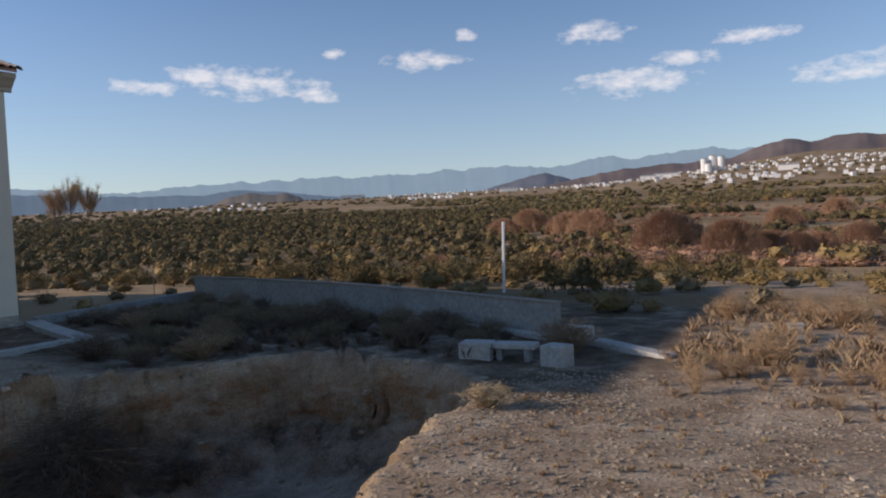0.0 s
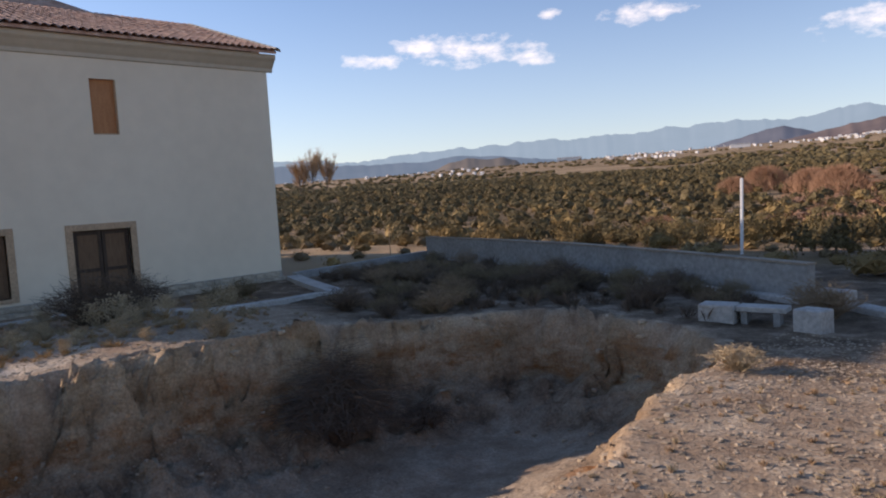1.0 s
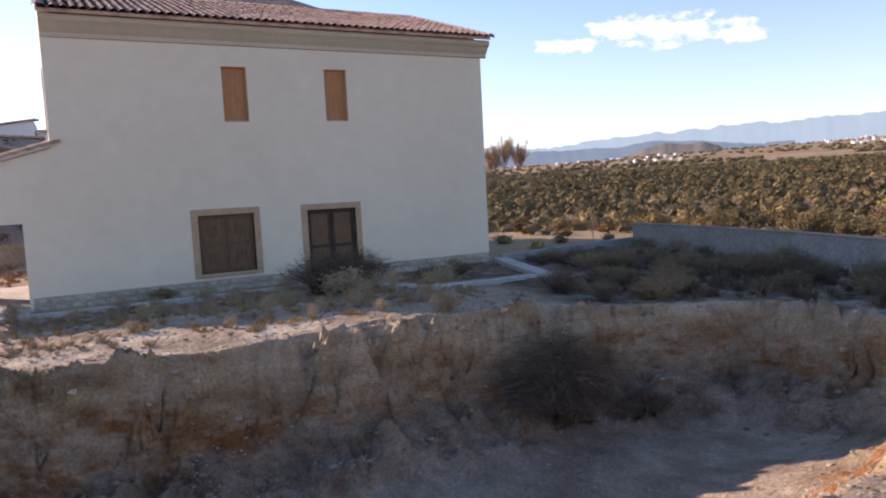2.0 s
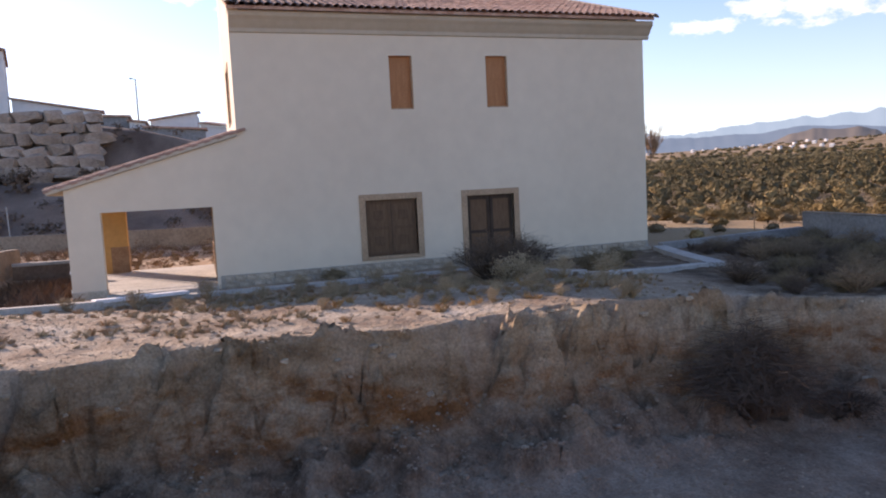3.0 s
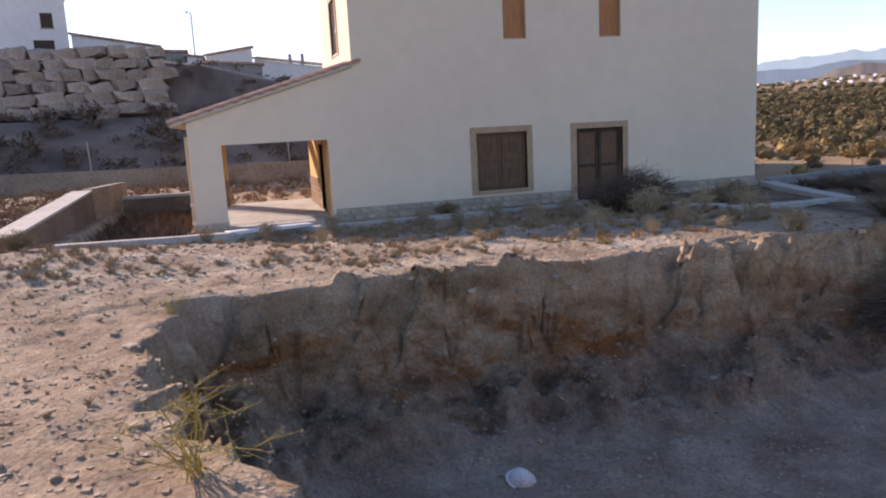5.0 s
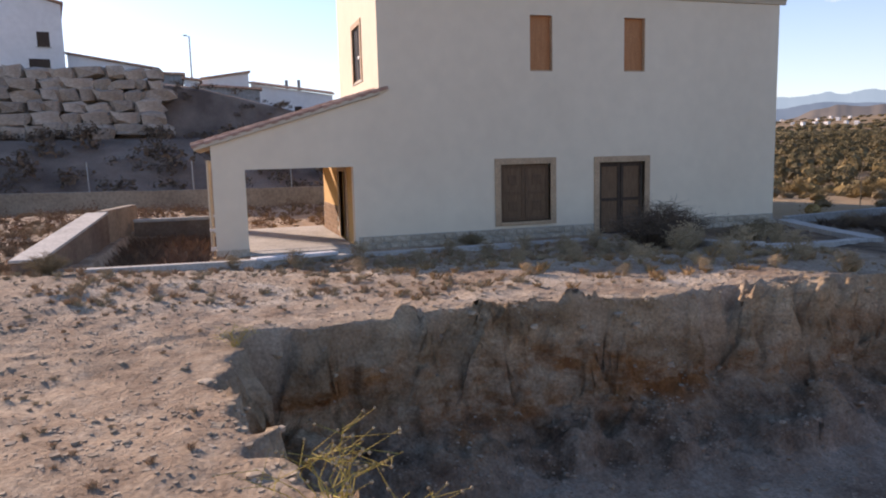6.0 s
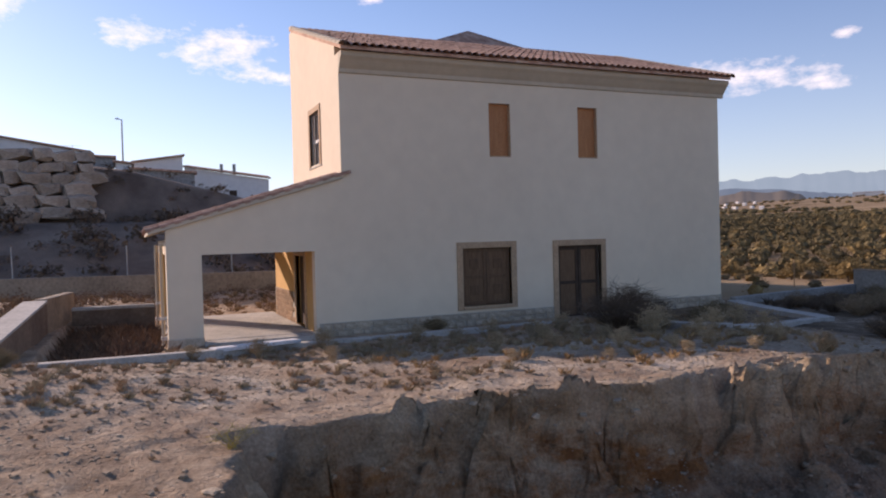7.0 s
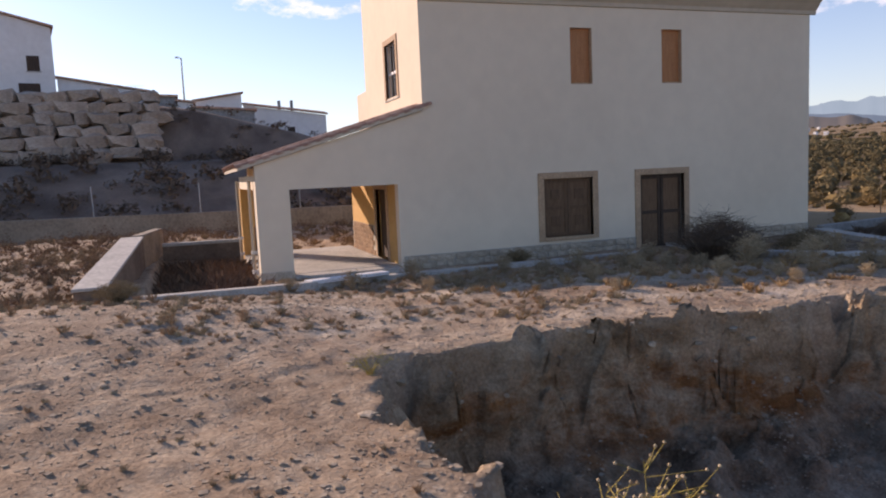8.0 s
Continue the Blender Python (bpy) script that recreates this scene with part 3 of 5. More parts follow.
tagged(part("upper_tiles", rest, TILE, roof), kind="stuff")
# pale bedded tiles along the two sloping ends
verge_mesh = barrel_tile(0.46, 0.10, 0.12).mesh("verge_tile", CORNICE)
porch_verge = barrel_tile(0.46, 0.085, 0.115).mesh("verge_tile", TILE)
for y in (YL + 0.0, YR + 0.16):
    for j in range(17):
        up = j * 0.385 + 0.40
        ob = new("verge_tile", verge_mesh)
        ob.parent, ob.matrix_basis = roof, pose(ROOF_X - up * math.cos(radians(pitch)), y, ROOF_Z + up * math.sin(radians(pitch)) + 0.05, 0, pitch + 1.2, 0)


def surround(opening, out, parent, sill=True, proud=0.035, w=0.18):
    y0, y1, z0, z1 = opening
    part("jamb", Build().box(FX - 0.12, FX + proud, y0 - w, y0, z0 - (w * 0.6 if sill else 0.1), z1), out, parent, bevel=0.006)
    part("jamb", Build().box(FX - 0.12, FX + proud, y1, y1 + w, z0 - (w * 0.6 if sill else 0.1), z1), out, parent, bevel=0.006)
    part("lintel", Build().box(FX - 0.12, FX + proud + 0.004, y0 - w, y1 + w, z1, z1 + w), out, parent, bevel=0.006)
    if sill:
        part("sill", Build().box(FX - 0.12, FX + proud + 0.02, y0, y1, z0 - w * 0.6, z0), out, parent, bevel=0.006)


def leaf(parent, y0, y1, z0, z1, x, mat, rows):
    """A panelled leaf: stiles, rails and sunk panels."""
    b = Build().box(x - 0.04, x, y0, y0 + 0.09, z0, z1).box(x - 0.04, x, y1 - 0.09, y1, z0, z1)
    for k in range(rows + 1):
        zc = z0 + 0.05 + k * (z1 - z0 - 0.1) / rows
        b.box(x - 0.04, x, y0 + 0.09, y1 - 0.09, zc - 0.05, zc + 0.05)
    lf = part("leaf", b, mat, parent)
    for k in range(rows):
        za, zb = z0 + 0.05 + k * (z1 - z0 - 0.1) / rows + 0.05, z0 + 0.05 + (k + 1) * (z1 - z0 - 0.1) / rows - 0.05
        part("panel", Build().box(x - 0.035, x - 0.022, y0 + 0.09, y1 - 0.09, za, zb), WINWOOD, lf)
        if mat is DARKWOOD:
            continue
        yc, zc, q = (y0 + y1) / 2, (za + zb) / 2, 0.22 * min(y1 - y0, zb - za)
        part("boss", Build().box(x - 0.0215, x - 0.004, yc - q, yc + q, zc - q, zc + q), mat, lf, bevel=0.006)
    return lf


door = part("door", Build().box(FX - 0.20, FX - 0.16, DOOR[0], DOOR[1], DOOR[2], DOOR[3]), DARKWOOD, house, "dark brown double door with tan surround")
surround(DOOR, SURROUND, door, sill=False)
mid = (DOOR[0] + DOOR[1]) / 2
for y0, y1 in ((DOOR[0] + 0.04, mid - 0.012), (mid + 0.012, DOOR[1] - 0.04)):
    leaf(door, y0, y1, DOOR[2] + 0.02, DOOR[3] - 0.03, FX - 0.10, DARKWOOD, 2)
part("threshold", Build().box(FX - 0.3, FX + 0.06, DOOR[0], DOOR[1], DOOR[2] - 0.1, DOOR[2]), CONCRETE, door)
window = part("window", Build().box(FX - 0.16, FX - 0.12, WIN[0], WIN[1], WIN[2], WIN[3]), WINWOOD, house, "brown wooden shutters closed in a tan surround")
surround(WIN, SURROUND, window)
mid = (WIN[0] + WIN[1]) / 2
for y0, y1 in ((WIN[0] + 0.03, mid - 0.006), (mid + 0.006, WIN[1] - 0.03)):
    leaf(window, y0, y1, WIN[2] + 0.02, WIN[3] - 0.02, FX - 0.07, SHUTWOOD, 2)
for y0, y1, z0, z1 in UP:
    w = part("window", Build().box(FX - 0.19, FX - 0.13, y0, y1, z0, z1), SHUTTER, house, "orange board closing a narrow opening")
    part("reveal", Build().box(FX - 0.129, FX - 0.003, y1 - 0.03, y1 - 0.001, z0, z1), SURROUND, w)
    part("sill", Build().box(FX - 0.129, FX + 0.01, y0 + 0.001, y1 - 0.031, z0, z0 + 0.035), SURROUND, w)
# window of the sunlit gable
w = part("window", Build().box(WX0, WX1, YL + 0.16, YL + 0.18, WZ0, WZ1), DARKGLASS, house, "dark window with a tan surround and bars")
for x0, x1, z0, z1, nm in ((WX0 - 0.16, WX0, WZ0 - 0.05, WZ1, "jamb"), (WX1, WX1 + 0.16, WZ0 - 0.05, WZ1, "jamb"), (WX0 - 0.16, WX1 + 0.16, WZ1, WZ1 + 0.16, "lintel"), (WX0 - 0.2, WX1 + 0.2, WZ0 - 0.09, WZ0 - 0.05, "sill")):
    part(nm, Build().box(x0, x1, YL - 0.03, YL + 0.1, z0, z1), CONCRETE if nm == "sill" else SURROUND, w, bevel=0.006)
for k in range(4):
    x = WX0 + 0.12 + k * (WX1 - WX0 - 0.24) / 3
    part("bar", Build().tube([(x, YL + 0.05, WZ0), (x, YL + 0.05, WZ1)], [0.012] * 2, 5), METAL, w)
part("mullion", Build().box(WX0, WX1, YL + 0.10, YL + 0.155, 5.2, 5.28), SIGNWHITE, w)
part("sheet", Build().box(-24.3, -23.95, YL + 0.11, YL + 0.14, 4.55, 4.95), PVC, w, "pale rag behind the bars")
# side door under the porch
d = part("door", Build().box(-24.15, -22.95, SIDE_Y + 0.12, SIDE_Y + 0.18, -0.22, 1.78), DARKWOOD, house, "dark door under the porch")
for x0, x1, z0, z1, nm in ((-24.33, -24.15, -0.22, 1.78, "jamb"), (-22.95, -22.77, -0.22, 1.78, "jamb"), (-24.33, -22.77, 1.78, 1.96, "lintel")):
    part(nm, Build().box(x0, x1, SIDE_Y - 0.035, SIDE_Y + 0.1, z0, z1), SURROUND, d, bevel=0.006)
# rubble plinth: stones set in mortar
plinth = part("plinth", Build().box(FX, FX + 0.012, YL - 0.7, DOOR[0] - 0.18, -0.62, 0.0), MORTAR, house, "low rubble stone plinth")
part("plinth", Build().box(FX, FX + 0.012, DOOR[1] + 0.18, YR, -0.62, 0.0), MORTAR, house)
rng = random.Random(11)


def rough_stone(rng, sx, sy, sz, jag=0.16):
    """A squarish stone with pushed corners."""
    bm = bmesh.new()
    bmesh.ops.create_cube(bm, size=1.0)
    bmesh.ops.bevel(bm, geom=bm.edges[:], offset=0.16, segments=1, affect="EDGES")
    for v in bm.verts:
        v.co += Vector([rng.uniform(-jag, jag) * 0.6 for _ in range(3)])
        v.co = Vector((v.co.x * sx, v.co.y * sy, v.co.z * sz))
    b = Build()
    b.v = [tuple(v.co) for v in bm.verts]
    bm.verts.index_update()
    b.f = [tuple(v.index for v in f.verts) for f in bm.faces]
    b.m = [0] * len(b.f)
    bm.free()
    return b


stone_meshes = [rough_stone(rng, 1, 1, 1).mesh("stone", PLINTH) for _ in range(6)]
row_z = [(-0.60, -0.41), (-0.40, -0.20), (-0.19, -0.01)]
for za, zb in row_z:
    y = YL - 0.66 + rng.uniform(0, 0.1)
    while y < YR - 0.2:
        wide = rng.uniform(0.22, 0.52)
        if not (y + wide > DOOR[0] - 0.18 and y < DOOR[1] + 0.18):
            ob = new("stone", rng.choice(stone_meshes))
            ob.parent = plinth
            ob.matrix_basis = Matrix.LocRotScale((FX + 0.012, y + wide / 2, (za + zb) / 2), Euler((rng.uniform(-0.05, 0.05), 0, 0)), (0.06, wide * 0.98, (zb - za) * rng.uniform(0.92, 1.1)))
        y += wide + 0.015

# porch
PY0 = -5.15
P0, P1, PZ = -4.33, -1.5, 1.93
pr = lambda y: 2.52 + (y + 5.6) * (3.94 - 2.52) / (YL + 5.6)
b = Build()
for ya, yb, lo in ((PY0, P0, -0.5), (P0, P1, PZ), (P1, YL, -0.5)):
    if lo < 0:
        b.prism([(ya, lo), (yb, lo), (yb, PZ), (ya, PZ)], "x", FX - 0.32, FX + 0.001)
    b.prism([(ya, PZ), (yb, PZ), (yb, pr(yb) - 0.10), (ya, pr(ya) - 0.10)], "x", FX - 0.32, FX + 0.001)
part("wall", joined_cells(b), RENDER_WALL, house, "porch front wall with a wide opening")
proof = part("roof", Build().prism([(-5.55, pr(-5.55) - 0.09), (-5.55, pr(-5.55)), (YL - 0.002, pr(YL)), (YL - 0.002, pr(YL) - 0.09)], "x", -28.6, FX + 0.10), CORNICE, house, "sloping porch roof with tiled edge")
edge = math.degrees(math.atan2(3.94 - 2.52, YL + 5.6))
for i in range(15):
    for x in (FX + 0.0, -28.4):
        y = -5.6 + i * 0.335
        ob = new("verge_tile", porch_verge)
        ob.parent, ob.matrix_basis = proof, pose(x, y + 0.45, pr(y) + 0.11, 0, edge + 1, -90) if x > -28 else pose(x, y + 0.45, pr(y) + 0.11, 0, edge + 1, -90)
rest = Build()
for k in range(26):
    x = FX - 0.25 - k * 0.26
    for j in range(12):
        y = -5.62 + j * 0.40
        m = pose(x, y + 0.46, pr(y + 0.46) + 0.03, 0, edge + 1, -90)
        rest.add([m @ v.co for v in tile_mesh.vertices], [tuple(f.vertices) for f in tile_mesh.polygons])
tagged(part("porch_tiles", rest, TILE, proof), kind="stuff")
part("pillar", Build().box(-22.35, FX - 0.321, PY0, PY0 + 0.35, -0.5, 2.3), RENDER_WALL, house, bevel=0.01)
part("pillar", Build().box(-28.2, -27.75, PY0, PY0 + 0.85, -0.5, 1.945), OCHRE, house, "ochre rear porch pillar", bevel=0.01)
part("beam", Build().box(-27.749, -22.351, PY0, PY0 + 0.3, 1.95, 2.32), RENDER_WALL, house)
part("beam", Build().box(-28.2, -27.9, PY0 + 0.301, SIDE_Y, 1.95, 2.6), RENDER_WALL, house)
part("floor_slab", Build().box(-28.3, FX - 0.33, PY0 + 0.02, SIDE_Y - 0.003, -0.75, -0.24), CONCRETE, house, "pale paved porch floor", bevel=0.01)
part("floor_slab", Build().box(FX - 0.33, FX + 0.25, P0, P1, -0.75, -0.25), CONCRETE, house, bevel=0.01)
for x in (-22.4, -27.6):
    pipe = part("downpipe", Build().tube([(x, PY0 - 0.09, 2.2), (x, PY0 - 0.09, -0.35)], [0.045] * 2, 8), CORNICE, house)
    part("bracket", Build().box(x - 0.07, x + 0.07, PY0 - 0.15, PY0, 0.30, 0.38), PVC, pipe)
    part("bracket", Build().box(x - 0.07, x + 0.07, PY0 - 0.15, PY0, -0.22, -0.12), PVC, pipe)
part("stone_foot", Build().box(FX - 0.3, FX + 0.02, PY0 - 0.02, P0 + 0.02, -0.6, -0.12), PLINTH, house, "rough stone foot of the porch pillar", bevel=0.02)
dado = part("dado", Build().box(BX, -24.4, SIDE_Y - 0.012, SIDE_Y - 0.001, -0.24, 0.68), MORTAR, house, "brown stone clad dado under the porch")
pillar_foot = part("pillar_cladding", Build().box(-28.215, -27.735, PY0 + 0.3, PY0 + 0.862, -0.24, 0.66), DADO, house, "brown stone foot of the rear pillar", bevel=0.01)
clad_mesh = rough_stone(rng, 1, 1, 1).mesh("stone", DADO)
for j in range(6):
    x = BX + 0.02 + 0.12 * (j % 2)
    while x < -24.75:
        wide = rng.uniform(0.24, 0.42)
        ob = new("stone", clad_mesh)
        ob.parent, ob.matrix_basis = dado, Matrix.LocRotScale((x + wide / 2, SIDE_Y - 0.014, -0.16 + j * 0.152), Euler((0, 0, 0)), (wide * 0.97, 0.045, 0.145))
        x += wide + 0.012

# ---- kerbs, low walls, blocks beside the house ----


def strip_wall(line, half, z0, z1):
    """A wall of one thickness along a bent line; z1 may differ from point to point."""
    b = Build()
    n = len(line)
    left, right = [], []
    for k, (x, y) in enumerate(line):
        a, c = Vector(line[max(k - 1, 0)]), Vector(line[min(k + 1, n - 1)])
        d = (c - a).normalized()
        nrm = Vector((-d.y, d.x))
        left.append((x + nrm.x * half, y + nrm.y * half))
        right.append((x - nrm.x * half, y - nrm.y * half))
    zt = z1 if isinstance(z1, (list, tuple)) else [z1] * n
    zb = z0 if isinstance(z0, (list, tuple)) else [z0] * n
    v = []
    for k in range(n):
        v += [(*left[k], zb[k]), (*right[k], zb[k]), (*right[k], zt[k]), (*left[k], zt[k])]
    f = [(0, 1, 2, 3), tuple(4 * (n - 1) + i for i in (3, 2, 1, 0))]
    for k in range(n - 1):
        a = 4 * k
        f += [(a + i, a + (i + 1) % 4, a + 4 + (i + 1) % 4, a + 4 + i) for i in range(4)]
    return b.add(v, f)


def simple(name, label, category, b, mat, bevel=0.0, kind="", group=""):
    return thing(name, label, category, group, kind, b.mesh(name, mat, bevel=bevel))


simple("kerb", "long pale concrete kerb beside the porch", "kerb", strip_wall([(-16.67, -7.55), (-18.4, -5.45), (-20.2, -3.0), (-20.35, 2.0), (-20.6, 5.6)], 0.15, -0.9, [0.28, 0.02, -0.24, -0.26, -0.28]), CONCRETE, 0.012)
simple("plank", "weathered pale board lying before the porch", "plank", strip_wall([(-19.25, -4.35), (-20.25, -2.3)], 0.15, [-0.16, -0.235], [-0.07, -0.15]), SIGNWHITE, 0.01)


def on_ground(line, above):
    return [z_at(x, y) + above for x, y in line]


def kerb(name, label, line, half, above, mat=None):
    n = 8
    fine = [tuple(Vector(line[0]).lerp(Vector(line[1]), k / n)) for k in range(n + 1)]
    top = [0.5 * (line_z + flat) for line_z, flat in zip(on_ground(fine, above), np.linspace(z_at(*line[0]) + above, z_at(*line[1]) + above, n + 1))]
    return simple(name, label, "kerb", strip_wall(fine, half, -0.8, top), mat or CONCRETE, 0.012)


kerb("planter_kerb", "pale concrete kerb round a planting bed", [(-21.4, 6.95), (-15.05, 6.15)], 0.2, 0.12)
kerb("planter_kerb", "pale concrete kerb edging the weedy bed", [(-15.15, 6.4), (-16.5, 10.7)], 0.15, 0.10)
kerb("planter_kerb", "wide pale concrete kerb meeting the house corner", [(-16.4, 11.0), (-21.3, 12.75)], 0.24, 0.12)
simple("low_wall", "low grey wall running from the house corner", "wall", strip_wall([(-21.5, 12.9), (-21.9, 19.4)], 0.13, -0.8, [-0.12, -0.02]), BLOCKWALL, 0.012)
simple("boundary_wall", "grey rendered block boundary wall with a bend", "wall", strip_wall([(-22.0, 19.7), (-17.0, 18.4), (-12.7, 17.1), (-9.0, 15.8), (-5.25, 14.4)], 0.11, -1.6, [0.50, 0.52, 0.53, 0.50, 0.44]), BLOCKWALL, 0.012)
simple("wall_coping", "pale mortar coping along the boundary wall", "coping", strip_wall([(-22.0, 19.7), (-17.0, 18.4), (-12.7, 17.1), (-9.0, 15.8), (-5.25, 14.4)], 0.135, [0.50, 0.52, 0.53, 0.50, 0.44], [0.54, 0.56, 0.57, 0.54, 0.48]), EARTHWALL, 0.0)
simple("wall_footing", "pale concrete footing along the boundary wall", "footing", strip_wall([(-12.6, 16.75), (-8.9, 15.45), (-5.2, 14.1)], 0.12, -0.9, -0.18), CONCRETE, 0.012)
simple("end_block", "pale concrete block at the wall's end", "block", strip_wall([(-5.05, 14.2), (-4.45, 14.05)], 0.2, -0.6, 0.02), CONCRETE, 0.02)
simple("low_wall", "low broken kerb past the boundary wall", "kerb", strip_wall([(-4.4, 13.9), (-2.6, 12.9)], 0.16, -0.7, [-0.16, -0.24]), CONCRETE, 0.02)
gz = -0.34
simple("concrete_block", "pale squared concrete block on dry earth", "block", strip_wall([(-6.25, 11.85), (-5.65, 11.95)], 0.22, gz - 0.2, gz + 0.36), CONCRETE, 0.02)
bench = thing("concrete_bench", "broken concrete slab resting on two stubs", "block")
part("slab", strip_wall([(-5.66, 12.05), (-4.85, 12.15)], 0.2, gz + 0.24, gz + 0.33), CONCRETE, bench, bevel=0.01)
for x in (-5.55, -5.0):
    part("leg", strip_wall([(x - 0.05, 12.08), (x + 0.05, 12.1)], 0.17, gz - 0.2, gz + 0.24), BLOCKWALL, bench)
simple("concrete_block", "pale upright concrete block on dry earth", "block", strip_wall([(-4.55, 11.8), (-4.1, 11.7)], 0.2, gz - 0.2, gz + 0.40), CONCRETE, 0.02)
# parapet of the sunken yard
parapet = thing("parapet", "earthy, shade-darkened parapet with a pale concrete top beside the sunken yard", "wall")
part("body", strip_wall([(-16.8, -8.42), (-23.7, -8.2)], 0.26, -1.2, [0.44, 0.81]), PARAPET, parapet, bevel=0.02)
part("coping", strip_wall([(-16.75, -8.42), (-23.7, -8.2)], 0.28, [0.44, 0.81], [0.50, 0.87]), CONCRETE, parapet, "pale concrete coping", bevel=0.01)
simple("parapet", "narrow earth-stained end of the yard parapet", "wall", strip_wall([(-23.72, -8.1), (-27.8, -7.75)], 0.14, -1.2, [0.90, 0.82]), EARTHWALL, 0.02)
beam = thing("yard_beam", "low dark brown wall with a pale beam closing the sunken yard", "wall")
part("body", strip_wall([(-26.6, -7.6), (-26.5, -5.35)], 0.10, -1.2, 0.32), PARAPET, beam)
part("cap", strip_wall([(-26.6, -7.6), (-26.5, -5.35)], 0.13, 0.32, 0.42), CONCRETE, beam, "pale concrete beam", bevel=0.015)
# white hard hat on the pit floor
hat = thing("hard_hat", "white plastic helmet lying on the pit floor", "helmet", m=pose(-9.3, -1.0, z_at(-9.3, -1.0) + 0.02, 12, 14, 40) @ Matrix.Diagonal((0.74, 0.74, 0.74, 1)))
b = Build()
for k in range(7):
    for s in range(16):
        a, r = 2 * math.pi * s / 16, 0.19 * math.cos(k / 6 * math.pi / 2)
        b.v.append((1.15 * r * math.cos(a), r * math.sin(a), 0.2 * math.sin(k / 6 * math.pi / 2)))
for k in range(6):
    for s in range(16):
        b.f.append((16 * k + s, 16 * k + (s + 1) % 16, 16 * k + 16 + (s + 1) % 16, 16 * k + 16 + s))
b.m = [0] * len(b.f)
part("shell", b, PVC, hat, smooth=True)
b = Build()
for k, r in enumerate((0.19, 0.235)):
    b.v += [(1.15 * r * math.cos(2 * math.pi * s / 16), r * math.sin(2 * math.pi * s / 16), z) for z in (0.0, 0.012) for s in range(16)]
for s in range(16):
    t = (s + 1) % 16
    b.f += [(s, t, 32 + t, 32 + s), (16 + s, 48 + s, 48 + t, 16 + t), (32 + s, 32 + t, 48 + t, 48 + s)]
b.m = [0] * len(b.f)
part("brim", b, PVC, hat)
# posts in the valley edge
post = simple("concrete_post", "tall pale concrete post beyond the wall", "post", Build().prism([(-0.045, -0.045), (0.045, -0.045), (0.045, 0.045), (-0.045, 0.045)], "z", 0, 2.18 - z_at(-10.5, 23.3) + 0.3), SIGNWHITE, 0.012)
post.matrix_basis = pose(-10.5, 23.3, z_at(-10.5, 23.3) - 0.3, 0, 1.5, 10)
box_ = thing("meter_box", "small white cabinet among dry grass", "cabinet", m=pose(-0.75, 15.4, z_at(-0.75, 15.4), 0, 0, 12) @ Matrix.Diagonal((0.8, 0.8, 0.8, 1)))
part("body", Build().box(-0.16, 0.16, -0.1, 0.1, -0.05, 0.34), SIGNWHITE, box_, bevel=0.012)
part("lid", Build().box(-0.19, 0.19, -0.13, 0.13, 0.34, 0.38), CONCRETE, box_)

# ---- hillside: retaining wall, fence, boulders, village ----
simple("retaining_wall", "long low concrete retaining wall under the hillside", "wall", strip_wall([(-46.5, -40.0), (-44.5, -22.0), (-43.3, -10.0), (-42.6, 0.0), (-41.5, 14.0)], 0.15, -1.5, [1.15, 0.85, 0.72, 0.62, 0.5]), EARTHWALL, 0.02, kind="structure")
fence = thing("fence", "grey steel fence posts on the retaining wall", "fence")
post_mesh = Build().tube([(0, 0, 0), (0, 0, 1.55)], [0.035] * 2, 6).mesh("post", METAL)
FL = [(-46.5, -40.0, 1.15), (-44.5, -22.0, 0.85), (-43.3, -10.0, 0.72), (-42.6, 0.0, 0.62), (-41.5, 14.0, 0.5)]
for y in np.arange(-37.15, 13.0, 5.15):
    x, z = np.interp(y, [p[1] for p in FL], [p[0] for p in FL]), np.interp(y, [p[1] for p in FL], [p[2] for p in FL])
    ob = new("post", post_mesh)
    ob.parent, ob.matrix_basis = fence, pose(x, y, z - 0.02, rng.uniform(-2, 2), rng.uniform(-2, 2), 0)
rockery = thing("boulder_wall", "dry-laid wall of large pale boulders on the hillside", "retaining wall")
rng = random.Random(21)
boulder_meshes = [rough_stone(rng, 1, 1, 1, 0.26).mesh("boulder", BOULDER) for _ in range(8)]
for row in range(6):
    y = -30.0 + rng.uniform(0, 1)
    while y < -8.6 - row * 0.15:
        wide, tall = rng.uniform(0.9, 2.2), rng.uniform(0.75, 1.1)
        ob = new("boulder", rng.choice(boulder_meshes))
        ob.parent = rockery
        ob.matrix_basis = Matrix.LocRotScale((-58.6 - row * 0.42 + rng.uniform(-0.15, 0.15), y + wide / 2, 4.45 + row * 0.84 + rng.uniform(-0.1, 0.1)), Euler((rng.uniform(-0.12, 0.12), rng.uniform(-0.2, 0.2), rng.uniform(-0.2, 0.2))), (1.5, wide, tall))
        y += wide * 0.97


def on_view(az, r):
    return -3.4 + r * math.cos(radians(az)), -6.6 + r * math.sin(radians(az))


